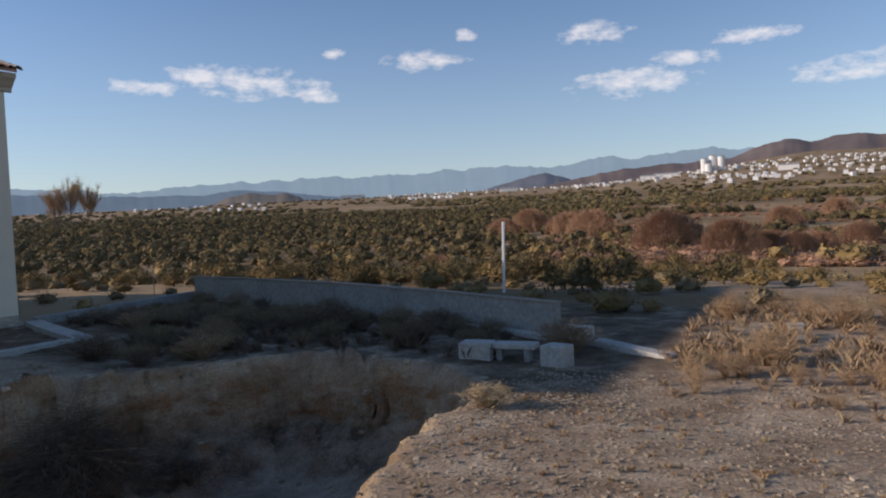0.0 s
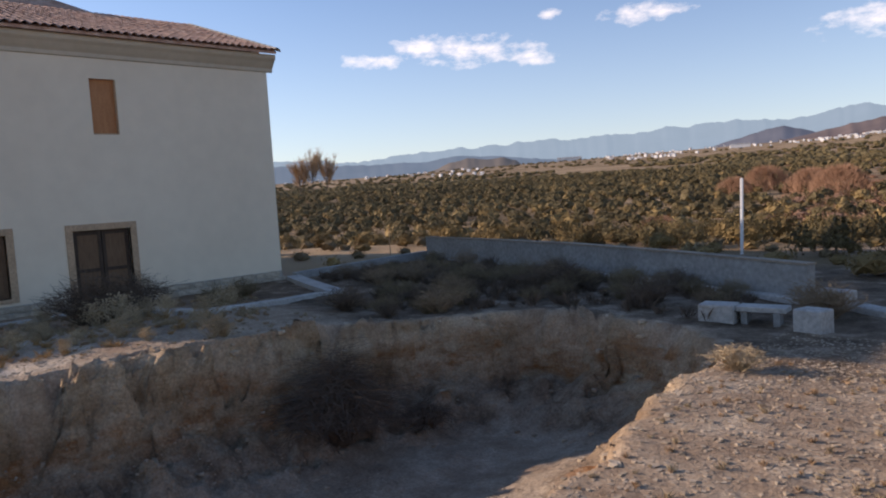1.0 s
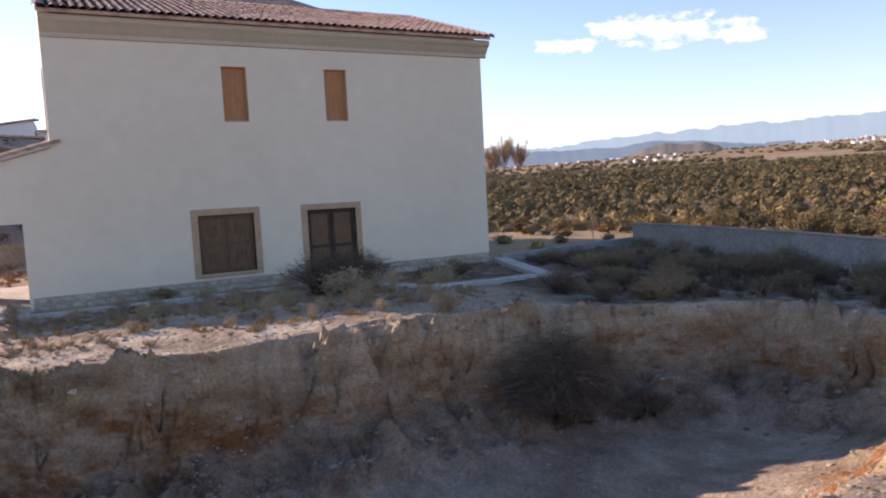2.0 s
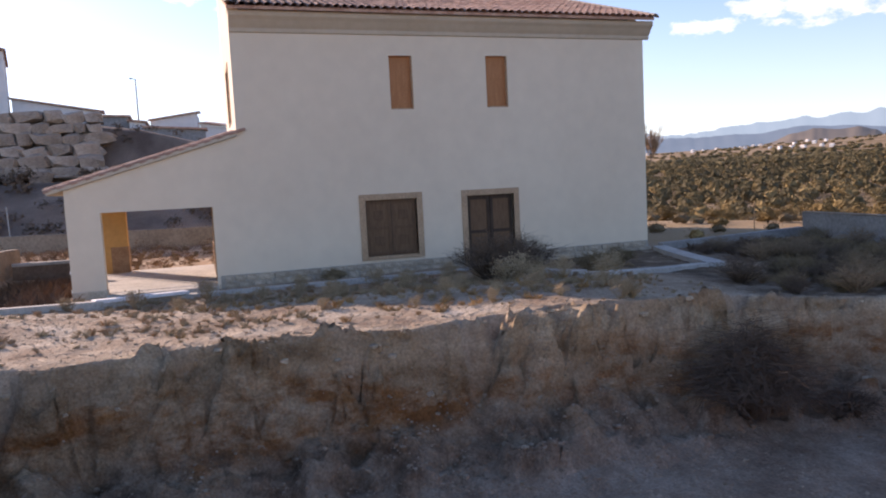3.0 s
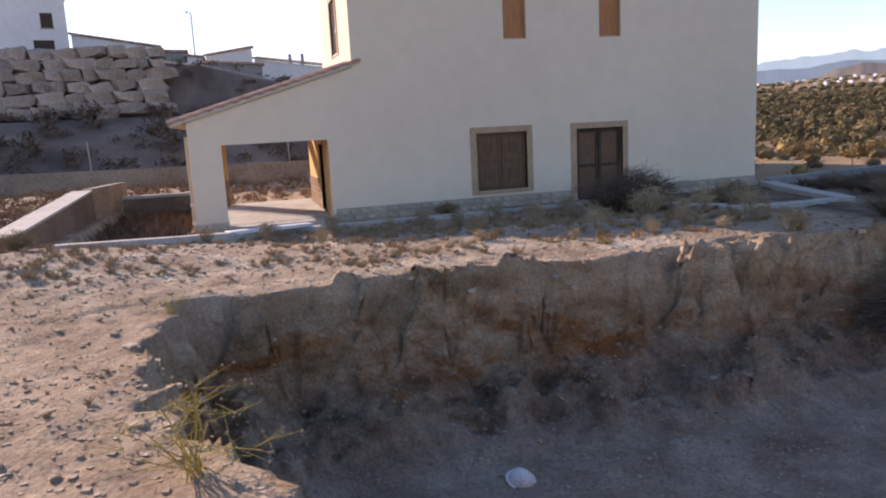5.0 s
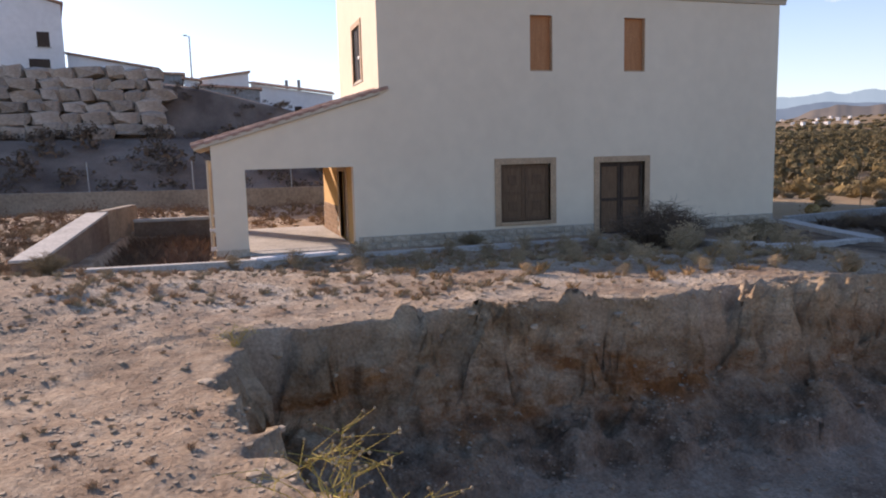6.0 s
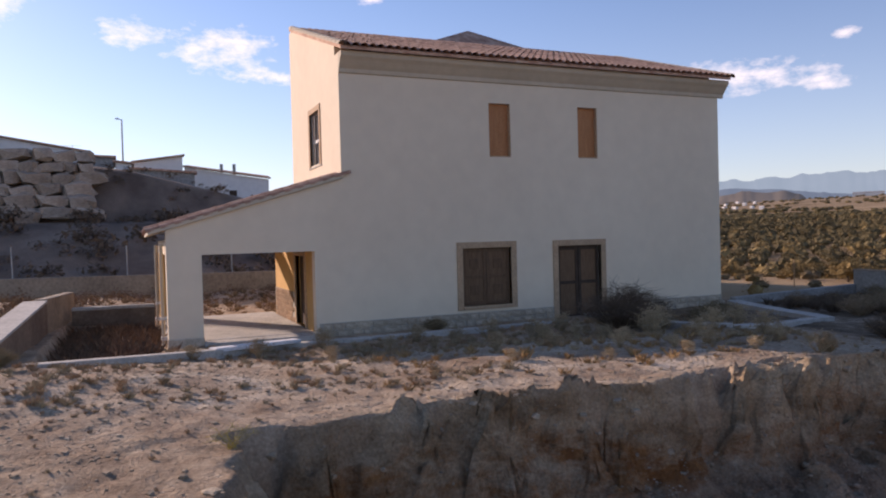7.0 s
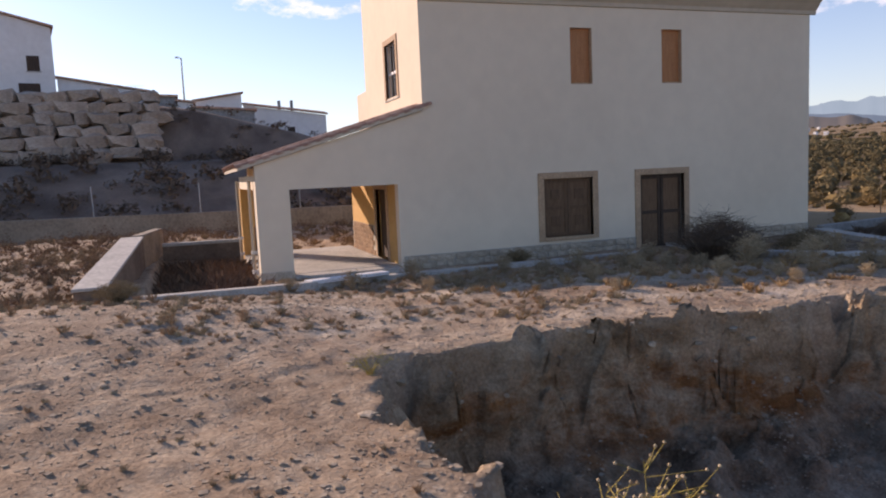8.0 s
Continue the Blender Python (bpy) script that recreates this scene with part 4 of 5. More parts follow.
def village_house(label, az0, az1, el_base, el_left, el_right, r, deep, mat, holes=(), ridge=0.0, chimneys=()):
    """A hillside house that spans two bearings at one distance, its top given at both ends."""
    (xa, ya), (xb, yb) = on_view(az0, r), on_view(az1, r)
    base = 2.2 + r * math.tan(radians(el_base))
    zl, zr = (2.2 + r * math.tan(radians(e)) for e in (el_left, el_right))
    h = thing("village_house", label, "house")
    a, c = Vector((xa, ya)), Vector((xb, yb))
    d = (c - a).normalized()
    n = Vector((-d.y, d.x))
    n = n if n.x < 0 else -n
    L = (c - a).length

    def at(u, v, z):
        p = a + d * u + n * v
        return (p.x, p.y, z)

    def cell(u0, u1, v0, v1, z0, z1, z2=None):
        z2 = z1 if z2 is None else z2
        return Build().add([at(u0, v0, z0), at(u1, v0, z0), at(u1, v1, z0), at(u0, v1, z0), at(u0, v0, z1), at(u1, v0, z2), at(u1, v1, z2), at(u0, v1, z1)],
                           [(3, 2, 1, 0), (4, 5, 6, 7), (0, 1, 5, 4), (1, 2, 6, 5), (2, 3, 7, 6), (3, 0, 4, 7)])
    part("wall", cell(0, L, 0, deep, base - 3, zl, zr), mat, h)
    part("roof", cell(-0.2, L + 0.2, -0.25, deep + 0.25, zl, zl + 0.16, zr + 0.16) if abs(zl - zr) < 0.05 else
         Build().add([at(-0.2, -0.25, zl + 0.01), at(L + 0.2, -0.25, zr + 0.01), at(L + 0.2, deep, zr + 0.01 + ridge), at(-0.2, deep, zl + 0.01 + ridge), at(-0.2, -0.25, zl + 0.18), at(L + 0.2, -0.25, zr + 0.18), at(L + 0.2, deep, zr + 0.18 + ridge), at(-0.2, deep, zl + 0.18 + ridge)],
                     [(3, 2, 1, 0), (4, 5, 6, 7), (0, 1, 5, 4), (1, 2, 6, 5), (2, 3, 7, 6), (3, 0, 4, 7)]), TILE, h)
    for u, w, zc, tall in holes:
        fr = part("window", cell(u - w / 2, u + w / 2, -0.02, 0.2, zc - tall / 2, zc + tall / 2), DARKWOOD, h)
        part("sill", cell(u - w / 2 - 0.1, u + w / 2 + 0.1, -0.08, 0.1, zc - tall / 2 - 0.08, zc - tall / 2), CONCRETE, fr)
    for u in chimneys:
        part("chimney", cell(u, u + 0.3, 1.0, 1.3, zr, zl + 0.45), GREYWALL, h)
    return h


village_house("tall white village house with two brown openings", 194.0, 188.4, 6.8, 12.4, 11.0, 66, 8, WHITEWALL, [(5.0, 0.9, 12.2, 1.2), (4.6, 1.5, 9.6, 2.1)])
village_house("long low whitewashed house with a sloping roofline", 188.3, 182.5, 6.4, 7.7, 6.75, 68, 6, WHITEWALL, ridge=0.5)
village_house("small grey shed between white houses", 182.4, 180.6, 5.4, 6.45, 6.4, 66, 4, GREYWALL)
village_house("small whitewashed lean-to beside a shed", 180.5, 179.4, 4.9, 6.1, 5.95, 65, 4, WHITEWALL)
village_house("whitewashed house with a low gable roof", 179.3, 175.9, 4.8, 6.05, 6.6, 70, 6, WHITEWALL, ridge=0.6)
village_house("grey rendered wall before the white houses", 179.4, 175.0, 4.2, 5.6, 5.3, 64, 1.5, GREYWALL)
village_house("white house with two small windows and chimneys", 175.8, 169.6, 3.4, 5.75, 4.85, 72, 7, WHITEWALL, [(2.0, 0.7, 6.9, 0.9), (4.4, 0.7, 6.8, 0.9)], ridge=0.8, chimneys=(3.2, 4.4))
x, y = on_view(180.0, 68)
lamp = thing("street_lamp", "grey street lamp post above the village", "street lamp", m=pose(x, y, 8.0))
part("pole", Build().tube([(0, 0, -2), (0, 0, 5.2)], [0.09, 0.06], 8), METAL, lamp)
part("arm", Build().tube([(0, 0, 5.15), (0.05, -0.25, 5.25)], [0.04, 0.035], 6), METAL, lamp)
part("head", Build().box(-0.1, 0.15, -0.5, -0.2, 5.2, 5.3), METAL, lamp, bevel=0.02)
x, y = on_view(183.3, 70)
aer = thing("aerial", "thin television aerial on a roof", "aerial", m=pose(x, y, 9.6))
part("mast", Build().tube([(0, 0, -1), (0, 0, 1.5)], [0.02] * 2, 5), METAL, aer)
part("boom", Build().tube([(0, -0.7, 1.45), (0, 0.7, 1.45)], [0.015] * 2, 4), METAL, aer)

# ---- plants ----


def stem_mesh(name, mats, seed, stems, height, spread, radius=0.008, droop=0.0, forks=3, lift=0.15, bend=0.25, tips=None):
    """A bush of thin forking stems from one root; droop lets them hang over."""
    rng = random.Random(seed)
    b = Build()
    for _ in range(stems):
        a, out = rng.uniform(0, 2 * math.pi), math.sqrt(rng.random())
        h = height * rng.uniform(0.55, 1.0) * (1 - 0.45 * out)
        end = Vector((math.cos(a) * out * spread, math.sin(a) * out * spread, max(h, lift * height)))
        root = Vector((rng.gauss(0, 0.08) * spread, rng.gauss(0, 0.08) * spread, -0.04))
        mid = root.lerp(end, 0.55) + Vector((rng.gauss(0, bend), rng.gauss(0, bend), rng.uniform(0, bend) + droop * height * 0.5)) * 0.4
        if droop:
            end.z *= 1 - droop * out
        b.tube([root, mid, end], [radius, radius * 0.8, radius * 0.35], 3, 0)
        for _k in range(forks):
            t = rng.uniform(0.35, 0.95)
            s0 = mid.lerp(end, t)
            tip = s0 + Vector((rng.gauss(0, 1), rng.gauss(0, 1), rng.uniform(-0.2, 1.0) - droop)) * height * 0.16
            b.tube([s0, tip], [radius * 0.6, radius * 0.25], 3, 0)
            if tips and rng.random() < tips:
                r = radius * 2.8
                b.add([tip + Vector(d) * r for d in ((1, 0, 0), (-1, 0, 0), (0, 1, 0), (0, -1, 0), (0, 0, 1), (0, 0, -1))],
                      [(0, 2, 4), (2, 1, 4), (1, 3, 4), (3, 0, 4), (2, 0, 5), (1, 2, 5), (3, 1, 5), (0, 3, 5)], 1)
    return b.mesh(name, mats)


def leaf_arrays(seed, count, rx, rz, size, zc):
    """Leaf clumps: bent double triangles over and inside an uneven ellipsoid."""
    rng = np.random.default_rng(seed)
    d = rng.normal(size=(count, 3))
    d /= np.linalg.norm(d, axis=1)[:, None]
    d[:, 2] = np.abs(d[:, 2]) * np.where(rng.random(count) < 0.7, 1, -0.6)
    lump = 0.72 + 0.35 * np.sin(3 * np.arctan2(d[:, 1], d[:, 0]) + seed) * np.cos(2.3 * d[:, 2] + seed) + rng.uniform(-0.18, 0.12, count)
    c = d * lump[:, None] * (rx, rx, rz)
    c[:, 2] += zc
    a = rng.normal(size=(count, 3))
    a /= np.linalg.norm(a, axis=1)[:, None]
    e = np.cross(a, d) + 0.15 * rng.normal(size=(count, 3))
    e /= np.linalg.norm(e, axis=1)[:, None] + 1e-9
    s = size * rng.uniform(0.6, 1.3, count)[:, None]
    v = np.stack([c - a * s, c + e * s * 0.6 + d * s * 0.25, c + a * s, c - e * s * 0.6 + d * s * 0.25], 1)
    f = np.arange(count * 4).reshape(-1, 4)
    return v.reshape(-1, 3), f


def crown_arrays(seed, count, rx, rz, size, zc, core=0.8):
    """Leaf clumps over a lumpy inner mass of branches and leaves."""
    v, f = leaf_arrays(seed, count, rx, rz, size, zc)
    rng = np.random.default_rng(seed + 7)
    rings, sides = 5, 9
    grid = []
    for k in range(rings):
        h = -0.75 + 1.68 * k / (rings - 1)
        w = math.sqrt(max(1 - h * h, 0.02))
        a = np.arange(sides) * 2 * math.pi / sides + 0.35 * k
        lump = core * (0.82 + 0.26 * np.sin(3 * a + seed) * math.cos(2.3 * h + seed) + rng.uniform(-0.14, 0.14, sides))
        grid.append(np.stack([np.cos(a) * w * lump * rx, np.sin(a) * w * lump * rx, h * lump * rz + zc], -1))
    top = len(v)
    quads = [(top + k * sides + i, top + k * sides + (i + 1) % sides, top + (k + 1) * sides + (i + 1) % sides, top + (k + 1) * sides + i) for k in range(rings - 1) for i in range(sides)]
    last = top + (rings - 1) * sides
    quads += [(last, last + 1 + i, last + 2 + i, last + min(3 + i, sides - 1)) for i in range(0, sides - 3, 2)]
    return np.concatenate([v] + grid), np.concatenate([f, np.array(quads)])


def scatter_mesh(name, mat, variants, places, kind="stuff", label="", category=""):
    """One mesh of many copies: places are x, y, z, scale, turn, squash."""
    V, F, n = [], [], 0
    high = ground_z([p[0] for p in places], [p[1] for p in places])
    for k, (x, y, z, s, turn, sq) in enumerate(places):
        z += high[k]
        v, f = variants[k % len(variants)]
        c, w = math.cos(turn), math.sin(turn)
        q = np.stack([(v[:, 0] * c - v[:, 1] * w) * s + x, (v[:, 0] * w + v[:, 1] * c) * s + y, v[:, 2] * s * sq + z], -1)
        V.append(q)
        F.append(f + n)
        n += len(v)
    me = bpy.data.meshes.new(name)
    V, F = np.concatenate(V), np.concatenate(F)
    me.from_pydata(V.tolist(), [], F.tolist())
    me.materials.append(mat)
    me.update()
    return thing(name, label, category, kind=kind, data=me)


def blade_arrays(seed, count, height, spread, width):
    rng = np.random.default_rng(seed)
    root = rng.normal(size=(count, 3)) * spread * 0.35
    root[:, 2] = -0.02
    a = rng.uniform(0, 2 * math.pi, count)
    lean = rng.uniform(0.05, 0.75, count) * spread * 2
    h = height * rng.uniform(0.45, 1, count)
    tip = root + np.stack([np.cos(a) * lean, np.sin(a) * lean, h], -1)
    midp = root * 0.5 + tip * 0.5 + np.stack([-np.cos(a) * lean * 0.15, -np.sin(a) * lean * 0.15, h * 0.1], -1)
    side = np.stack([-np.sin(a), np.cos(a), 0 * a], -1) * width
    v = np.stack([root - side, root + side, midp + side * 0.8, tip, midp - side * 0.8], 1).reshape(-1, 3)
    f = np.arange(count * 5).reshape(-1, 5)
    return v, f


def pit_depth(x, y):
    return float(inside_depth(np.array([x]), np.array([y]), PIT)[0])


def plant(name, label, category, mesh, x, y, s=1.0, turn=0.0, group="", sink=0.0, tilt=0.0):
    ob = thing(name, label, category, group, data=mesh)
    ob.matrix_basis = Matrix.LocRotScale((x, y, z_at(x, y) - sink), Euler((tilt, 0, turn)), (s, s, s))
    return ob


rng = random.Random(77)
# the large dead bush in the pit
dead = stem_mesh("dead_bush", [DARKTWIG], 3, 760, 2.35, 1.0, 0.007, 0.5, 4, bend=0.3)
plant("dead_bush", "large dark dead bush slumped at the foot of the pit wall", "bush", dead, -10.45, 6.75)
small_dead = stem_mesh("dead_bush", [DARKTWIG], 8, 160, 0.7, 0.7, 0.008, 0.4, 3)
plant("dead_bush", "low dark dead bush on the pit floor", "bush", small_dead, -9.9, 8.3)
# yellow flowering weed on the rim
rue = stem_mesh("flowering_weed", [YELLOWWEED, STRAW], 5, 24, 0.9, 0.75, 0.006, 0.1, 5, tips=0.9, bend=0.35)
plant("flowering_weed", "yellowish flowering weed on the pit's rim", "weed", rue, -6.3, -4.42, 0.85, 0.4)
plant("flowering_weed", "small yellowish weed at the pit's edge", "weed", rue, -10.9, -4.95, 0.4, 2.4)
# bushes at the door and along the front
door_bush = stem_mesh("dry_bush", [DARKTWIG], 13, 260, 1.25, 0.95, 0.007, 0.05, 4)
olive_bush = stem_mesh("weed_bush", [WEED], 14, 240, 0.9, 0.8, 0.009, 0.1, 4)
pale_weed = stem_mesh("dry_weed", [STRAW, STRAW], 15, 46, 0.6, 0.26, 0.006, 0.0, 5, tips=0.6)
plant("dry_bush", "tall dark leafless bush before the double door", "bush", door_bush, -17.3, 4.95, 1.15)
plant("dry_bush", "spreading dark leafless bush beside the door", "bush", door_bush, -18.3, 6.3, 1.1, 2.0)
plant("weed_bush", "olive green weed bush beside the kerb", "bush", olive_bush, -17.7, 5.4, 0.8)
plant("weed_bush", "olive green weed bush at the house corner", "bush", olive_bush, -18.6, 9.4, 0.7, 1.0)
plant("weed_bush", "olive green weed bush in the planting bed", "bush", olive_bush, -17.8, 8.2, 0.75, 3.0)
plant("weed_bush", "small olive weed bush by the plinth", "bush", olive_bush, -20.9, 1.6, 0.55, 3.0)
plant("weed_bush", "olive weed bush at the parapet's end", "bush", olive_bush, -15.9, -7.9, 0.5, 4.0)
for x, y, s in ((-15.6, 4.6, 0.9), (-15.0, 5.7, 0.8), (-16.3, 5.2, 1.0), (-13.6, 4.3, 0.6), (-17.0, 6.0, 0.8), (-18.0, 3.0, 0.8), (-19.4, 0.5, 0.7), (-16.9, 2.6, 0.6), (-12.0, 5.3, 0.62),
                (-19.6, -1.8, 0.8), (-15.4, 0.6, 0.6), (-14.4, 2.8, 0.6), (-19.0, 4.4, 0.8), (-17.8, 4.9, 0.9), (-16.4, 7.8, 0.9), (-14.0, 6.2, 0.8), (-18.6, 1.2, 0.7), (-17.4, 3.8, 0.6), (-16.0, 3.6, 0.5), (-18.4, -0.6, 0.6), (-16.6, -2.4, 0.5), (-18.9, -3.4, 0.7), (-17.6, 0.2, 0.5), (-19.2, 2.4, 0.8), (-14.6, 4.9, 0.6), (-13.2, 5.6, 0.5), (-13.4, 1.8, 0.35), (-13.0, 3.2, 0.4), (-14.0, 0.2, 0.35), (-15.2, 1.8, 0.45), (-16.2, 1.0, 0.5), (-15.0, 3.4, 0.5), (-13.8, 3.6, 0.4), (-17.6, -1.4, 0.45), (-18.6, -4.8, 0.5), (-12.6, 4.4, 0.4)):
    plant("dry_weed", "pale dry weed standing on chalky earth", "weed", pale_weed, x, y, s * 1.25, rng.uniform(0, 6), "dry weeds before the house")
# weeds in the shade between pit and boundary wall
weed_kinds = [stem_mesh("weed_bush", [m], 40 + k, 110, 0.8, 0.65, 0.0065, 0.05, 4) for k, m in enumerate((DARKTWIG, WEED, TWIG, WEED))]
made = 0
while made < 85:
    x, y = rng.uniform(-20.5, -4.0), rng.uniform(9.0, 19.0)
    wall_y = np.interp(x, [-22, -17, -12.7, -9, -5.2], [19.7, 18.4, 17.1, 15.8, 14.4])
    if pit_depth(x, y) > -0.5 or y > wall_y - 0.7 or (x < -15.2 and y < 12.8) or (x > -7.2 and y < 12.9):
        continue
    plant("weed_bush", "dark brown weed bush on shaded ground", "bush", weed_kinds[made % 4], x, y, rng.uniform(0.4, 1.0), rng.uniform(0, 6), "weeds in the shade")
    made += 1
spots = []
while len(spots) < 420:
    x, y = rng.uniform(-21, -5.5), rng.uniform(9.5, 19.0)
    if (x < -14.2 and y < 13.4) or y > np.interp(x, [-22, -17, -12.7, -9, -5.2, 0], [19.5, 18.2, 16.9, 15.6, 14.2, 12.2]) - 0.3:
        continue
    spots.append((x, y, 0.0, rng.uniform(0.5, 1.5), rng.uniform(0, 6.28), rng.uniform(0.8, 1.4)))
edge_depth = inside_depth(np.array([p[0] for p in spots]), np.array([p[1] for p in spots]), PIT)
spots = [p for p, d in zip(spots, edge_depth) if d < -0.6]
scatter_mesh("dry_brush", DARKTWIG, [blade_arrays(700 + k, 30, 0.24, 0.12, 0.0025) for k in range(5)], spots, label="brown dry brush on the shaded ground", category="brush")
# tall straw grass and low red-brown growth at the valley side
tall = stem_mesh("tall_dry_grass", [STRAW], 60, 60, 1.5, 0.75, 0.006, 0.25, 3, bend=0.25)
tall2 = stem_mesh("tall_dry_grass", [REED], 61, 70, 1.15, 0.6, 0.006, 0.15, 4, bend=0.25)
for k in range(34):
    x, y = rng.uniform(-2.4, 5.0), rng.uniform(11.8, 18.5)
    if x < -1.2 and y < 12.6:
        continue
    plant("tall_dry_grass", "tall straw-coloured dry grass clump", "grass", (tall, tall2, tall2)[k % 3], x, y, rng.uniform(0.35, 0.95), rng.uniform(0, 6), "tall dry grass")
for k in range(26):
    plant("dry_shrub", "low red-brown dry shrub on stony ground", "shrub", tall2, rng.uniform(-2.2, 4.0), rng.uniform(9.8, 12.4), rng.uniform(0.25, 0.5), rng.uniform(0, 6), "low dry shrubs")
plant("dry_shrub", "orange-brown dry tuft on the pit's corner", "shrub", stem_mesh("dry_tuft", [STRAW], 62, 150, 0.42, 0.42, 0.006, 0.2, 3), -4.15, 8.55, 1.0)

spots = []
while len(spots) < 950:
    x, y = rng.uniform(-2.8, 8.0), rng.uniform(9.6, 19.5)
    if x < -1.0 and y < 12.2 and rng.random() < 0.7:
        continue
    if rng.random() > value_noise(x * 0.6, y * 0.6, 97) + 0.75:
        continue
    spots.append((x, y, 0.0, rng.uniform(0.5, 1.2) * (0.55 if y < 12 else 1.0), rng.uniform(0, 6.28), rng.uniform(0.7, 1.2)))
meadow = [blade_arrays(720 + k, 24, 0.30, 0.13, 0.0014) for k in range(6)]
scatter_mesh("dry_meadow", TWIG, meadow, spots[:600], label="red-brown dry grass meadow beside the pit", category="grass")
scatter_mesh("dry_meadow", REED, meadow, spots[600:], label="pale straw grass through the meadow", category="grass")

plant("dry_shrub", "orange-brown dry tuft on the pit's far rim", "shrub", stem_mesh("dry_tuft", [STRAW], 63, 90, 0.42, 0.16, 0.006, 0.1, 3), -12.0, 5.5, 1.0)
spots = [(rng.uniform(-16.0, -12.4), rng.uniform(-2.5, 6.4), 0.0, rng.uniform(0.5, 1.3), rng.uniform(0, 6.28), rng.uniform(0.8, 1.3)) for k in range(75)]
scatter_mesh("dry_grass", RUSTGRASS, [blade_arrays(740 + k, 30, 0.15, 0.1, 0.002) for k in range(4)], spots, label="rust-coloured dry grass on the sunlit strip", category="grass")

# dry grass tufts over the earth
tufts = [blade_arrays(k, 34, 0.16, 0.08, 0.003) for k in range(6)]
spots = []
while len(spots) < 3400:
    x, y = rng.uniform(-33, 2.5), rng.uniform(-16, 9.5)
    if pit_depth(x, y) > -0.15 or (x < -20.7 and y > -8.3) or (x < -17.0 and -8.8 < y < -5.3) or (x > -4 and y < 2.0 and x > -2.2 + 0.5 * y):
        continue
    if x > -12.5 and y < -3.0 and rng.random() < 0.6:
        continue
    clump = value_noise(x * 0.45, y * 0.45, 91) + 0.5
    if rng.random() > clump * clump * 1.9:
        continue
    spots.append((x, y, 0.0, rng.uniform(0.25, 0.9) * (1.2 if x < -13 else 0.6), rng.uniform(0, 6.28), rng.uniform(0.7, 1.1)))
scatter_mesh("dry_grass", STRAW, tufts[:3], spots[:1700], label="thin straw tufts over chalky earth", category="grass")
scatter_mesh("dry_grass", REED, tufts[3:], spots[1700:], label="brown dry tufts over stony earth", category="grass")
spots = []
while len(spots) < 1700:
    x, y = rng.uniform(-41, -17), rng.uniform(-30, 8)
    inside_yard = -26.3 < x < -19.0 and -7.6 < y < -5.5
    if not inside_yard and not (x < -28.8 or y < -8.9):
        continue
    spots.append((x, y, 0.0, rng.uniform(0.8, 1.9), rng.uniform(0, 6.28), rng.uniform(0.7, 1.2)))
scatter_mesh("dry_grass", TWIG, tufts, spots, label="rank brown dry grass beside the parapet", category="grass")
spots = [(rng.uniform(-26.2, -19.2), rng.uniform(-7.55, -5.5), 0.0, rng.uniform(2.6, 5.0), rng.uniform(0, 6.28), 1.0) for k in range(420)]
scatter_mesh("dry_brush", YARDBRUSH, tufts, spots, label="red-brown dry brush filling the sunken yard", category="brush")
spots = []
while len(spots) < 260:
    x, y = rng.uniform(-58, -44.5), rng.uniform(-40, 12)
    spots.append((x, y, 0.0, rng.uniform(0.5, 1.4), rng.uniform(0, 6.28), rng.uniform(0.6, 1.0)))
for k in range(90):
    spots.append((rng.uniform(-63, -58), rng.uniform(-8, 14), 0.0, rng.uniform(0.3, 0.8), rng.uniform(0, 6.28), 0.7))
rough = []
while len(rough) < 620:
    x, y = rng.uniform(-42, -17), rng.uniform(-28, 6)
    if not (x < -29.2 or y < -9.2):
        continue
    rough.append((x, y, -0.05, rng.uniform(0.2, 0.62), rng.uniform(0, 6.28), rng.uniform(0.5, 1.0)))
scatter_mesh("rough_brush", YARDBRUSH, [leaf_arrays(240 + k, 120, 0.9, 0.8, 0.07, 0.35) for k in range(4)], rough, label="low red-brown brush on rough ground behind the porch", category="brush")
scrub_forms = [leaf_arrays(200 + k, 46, 0.8, 0.7, 0.16, 0.35) for k in range(4)]
scatter_mesh("hillside_scrub", DARKTWIG, scrub_forms, spots, label="dark scrub on the shaded hillside", category="scrub")

# loose stones
pebbles = []
for k in range(8):
    pb = rough_stone(random.Random(300 + k), 1, 1, 0.7, 0.3)
    tri = []
    for f in pb.f:
        tri += [(f[0], f[i], f[i + 1]) for i in range(1, len(f) - 1)]
    pebbles.append((np.array(pb.v), np.array(tri)))
spots = []
while len(spots) < 9000:
    u = rng.random()
    if u < 0.62:
        x, y, s = rng.uniform(-4.6, 3.0), rng.uniform(2.5, 10.5), 0.006 + 0.017 * rng.random() ** 4
    elif u < 0.88:
        x, y, s = rng.uniform(-18, -5), rng.uniform(-9, 6), 0.010 + 0.028 * rng.random() ** 5
    else:
        x, y, s = rng.uniform(-11.4, -4.2), rng.uniform(-4, 11), 0.012 + 0.045 * rng.random() ** 7
        if not 0.4 < pit_depth(x, y) < 2.2:
            continue
    spots.append((x, y, s * 0.1, s * 2, rng.uniform(0, 6.28), rng.uniform(0.6, 1.1)))
scatter_mesh("loose_stones", STONE, pebbles, spots, label="pale loose stones over the earth", category="stones")
chips = []
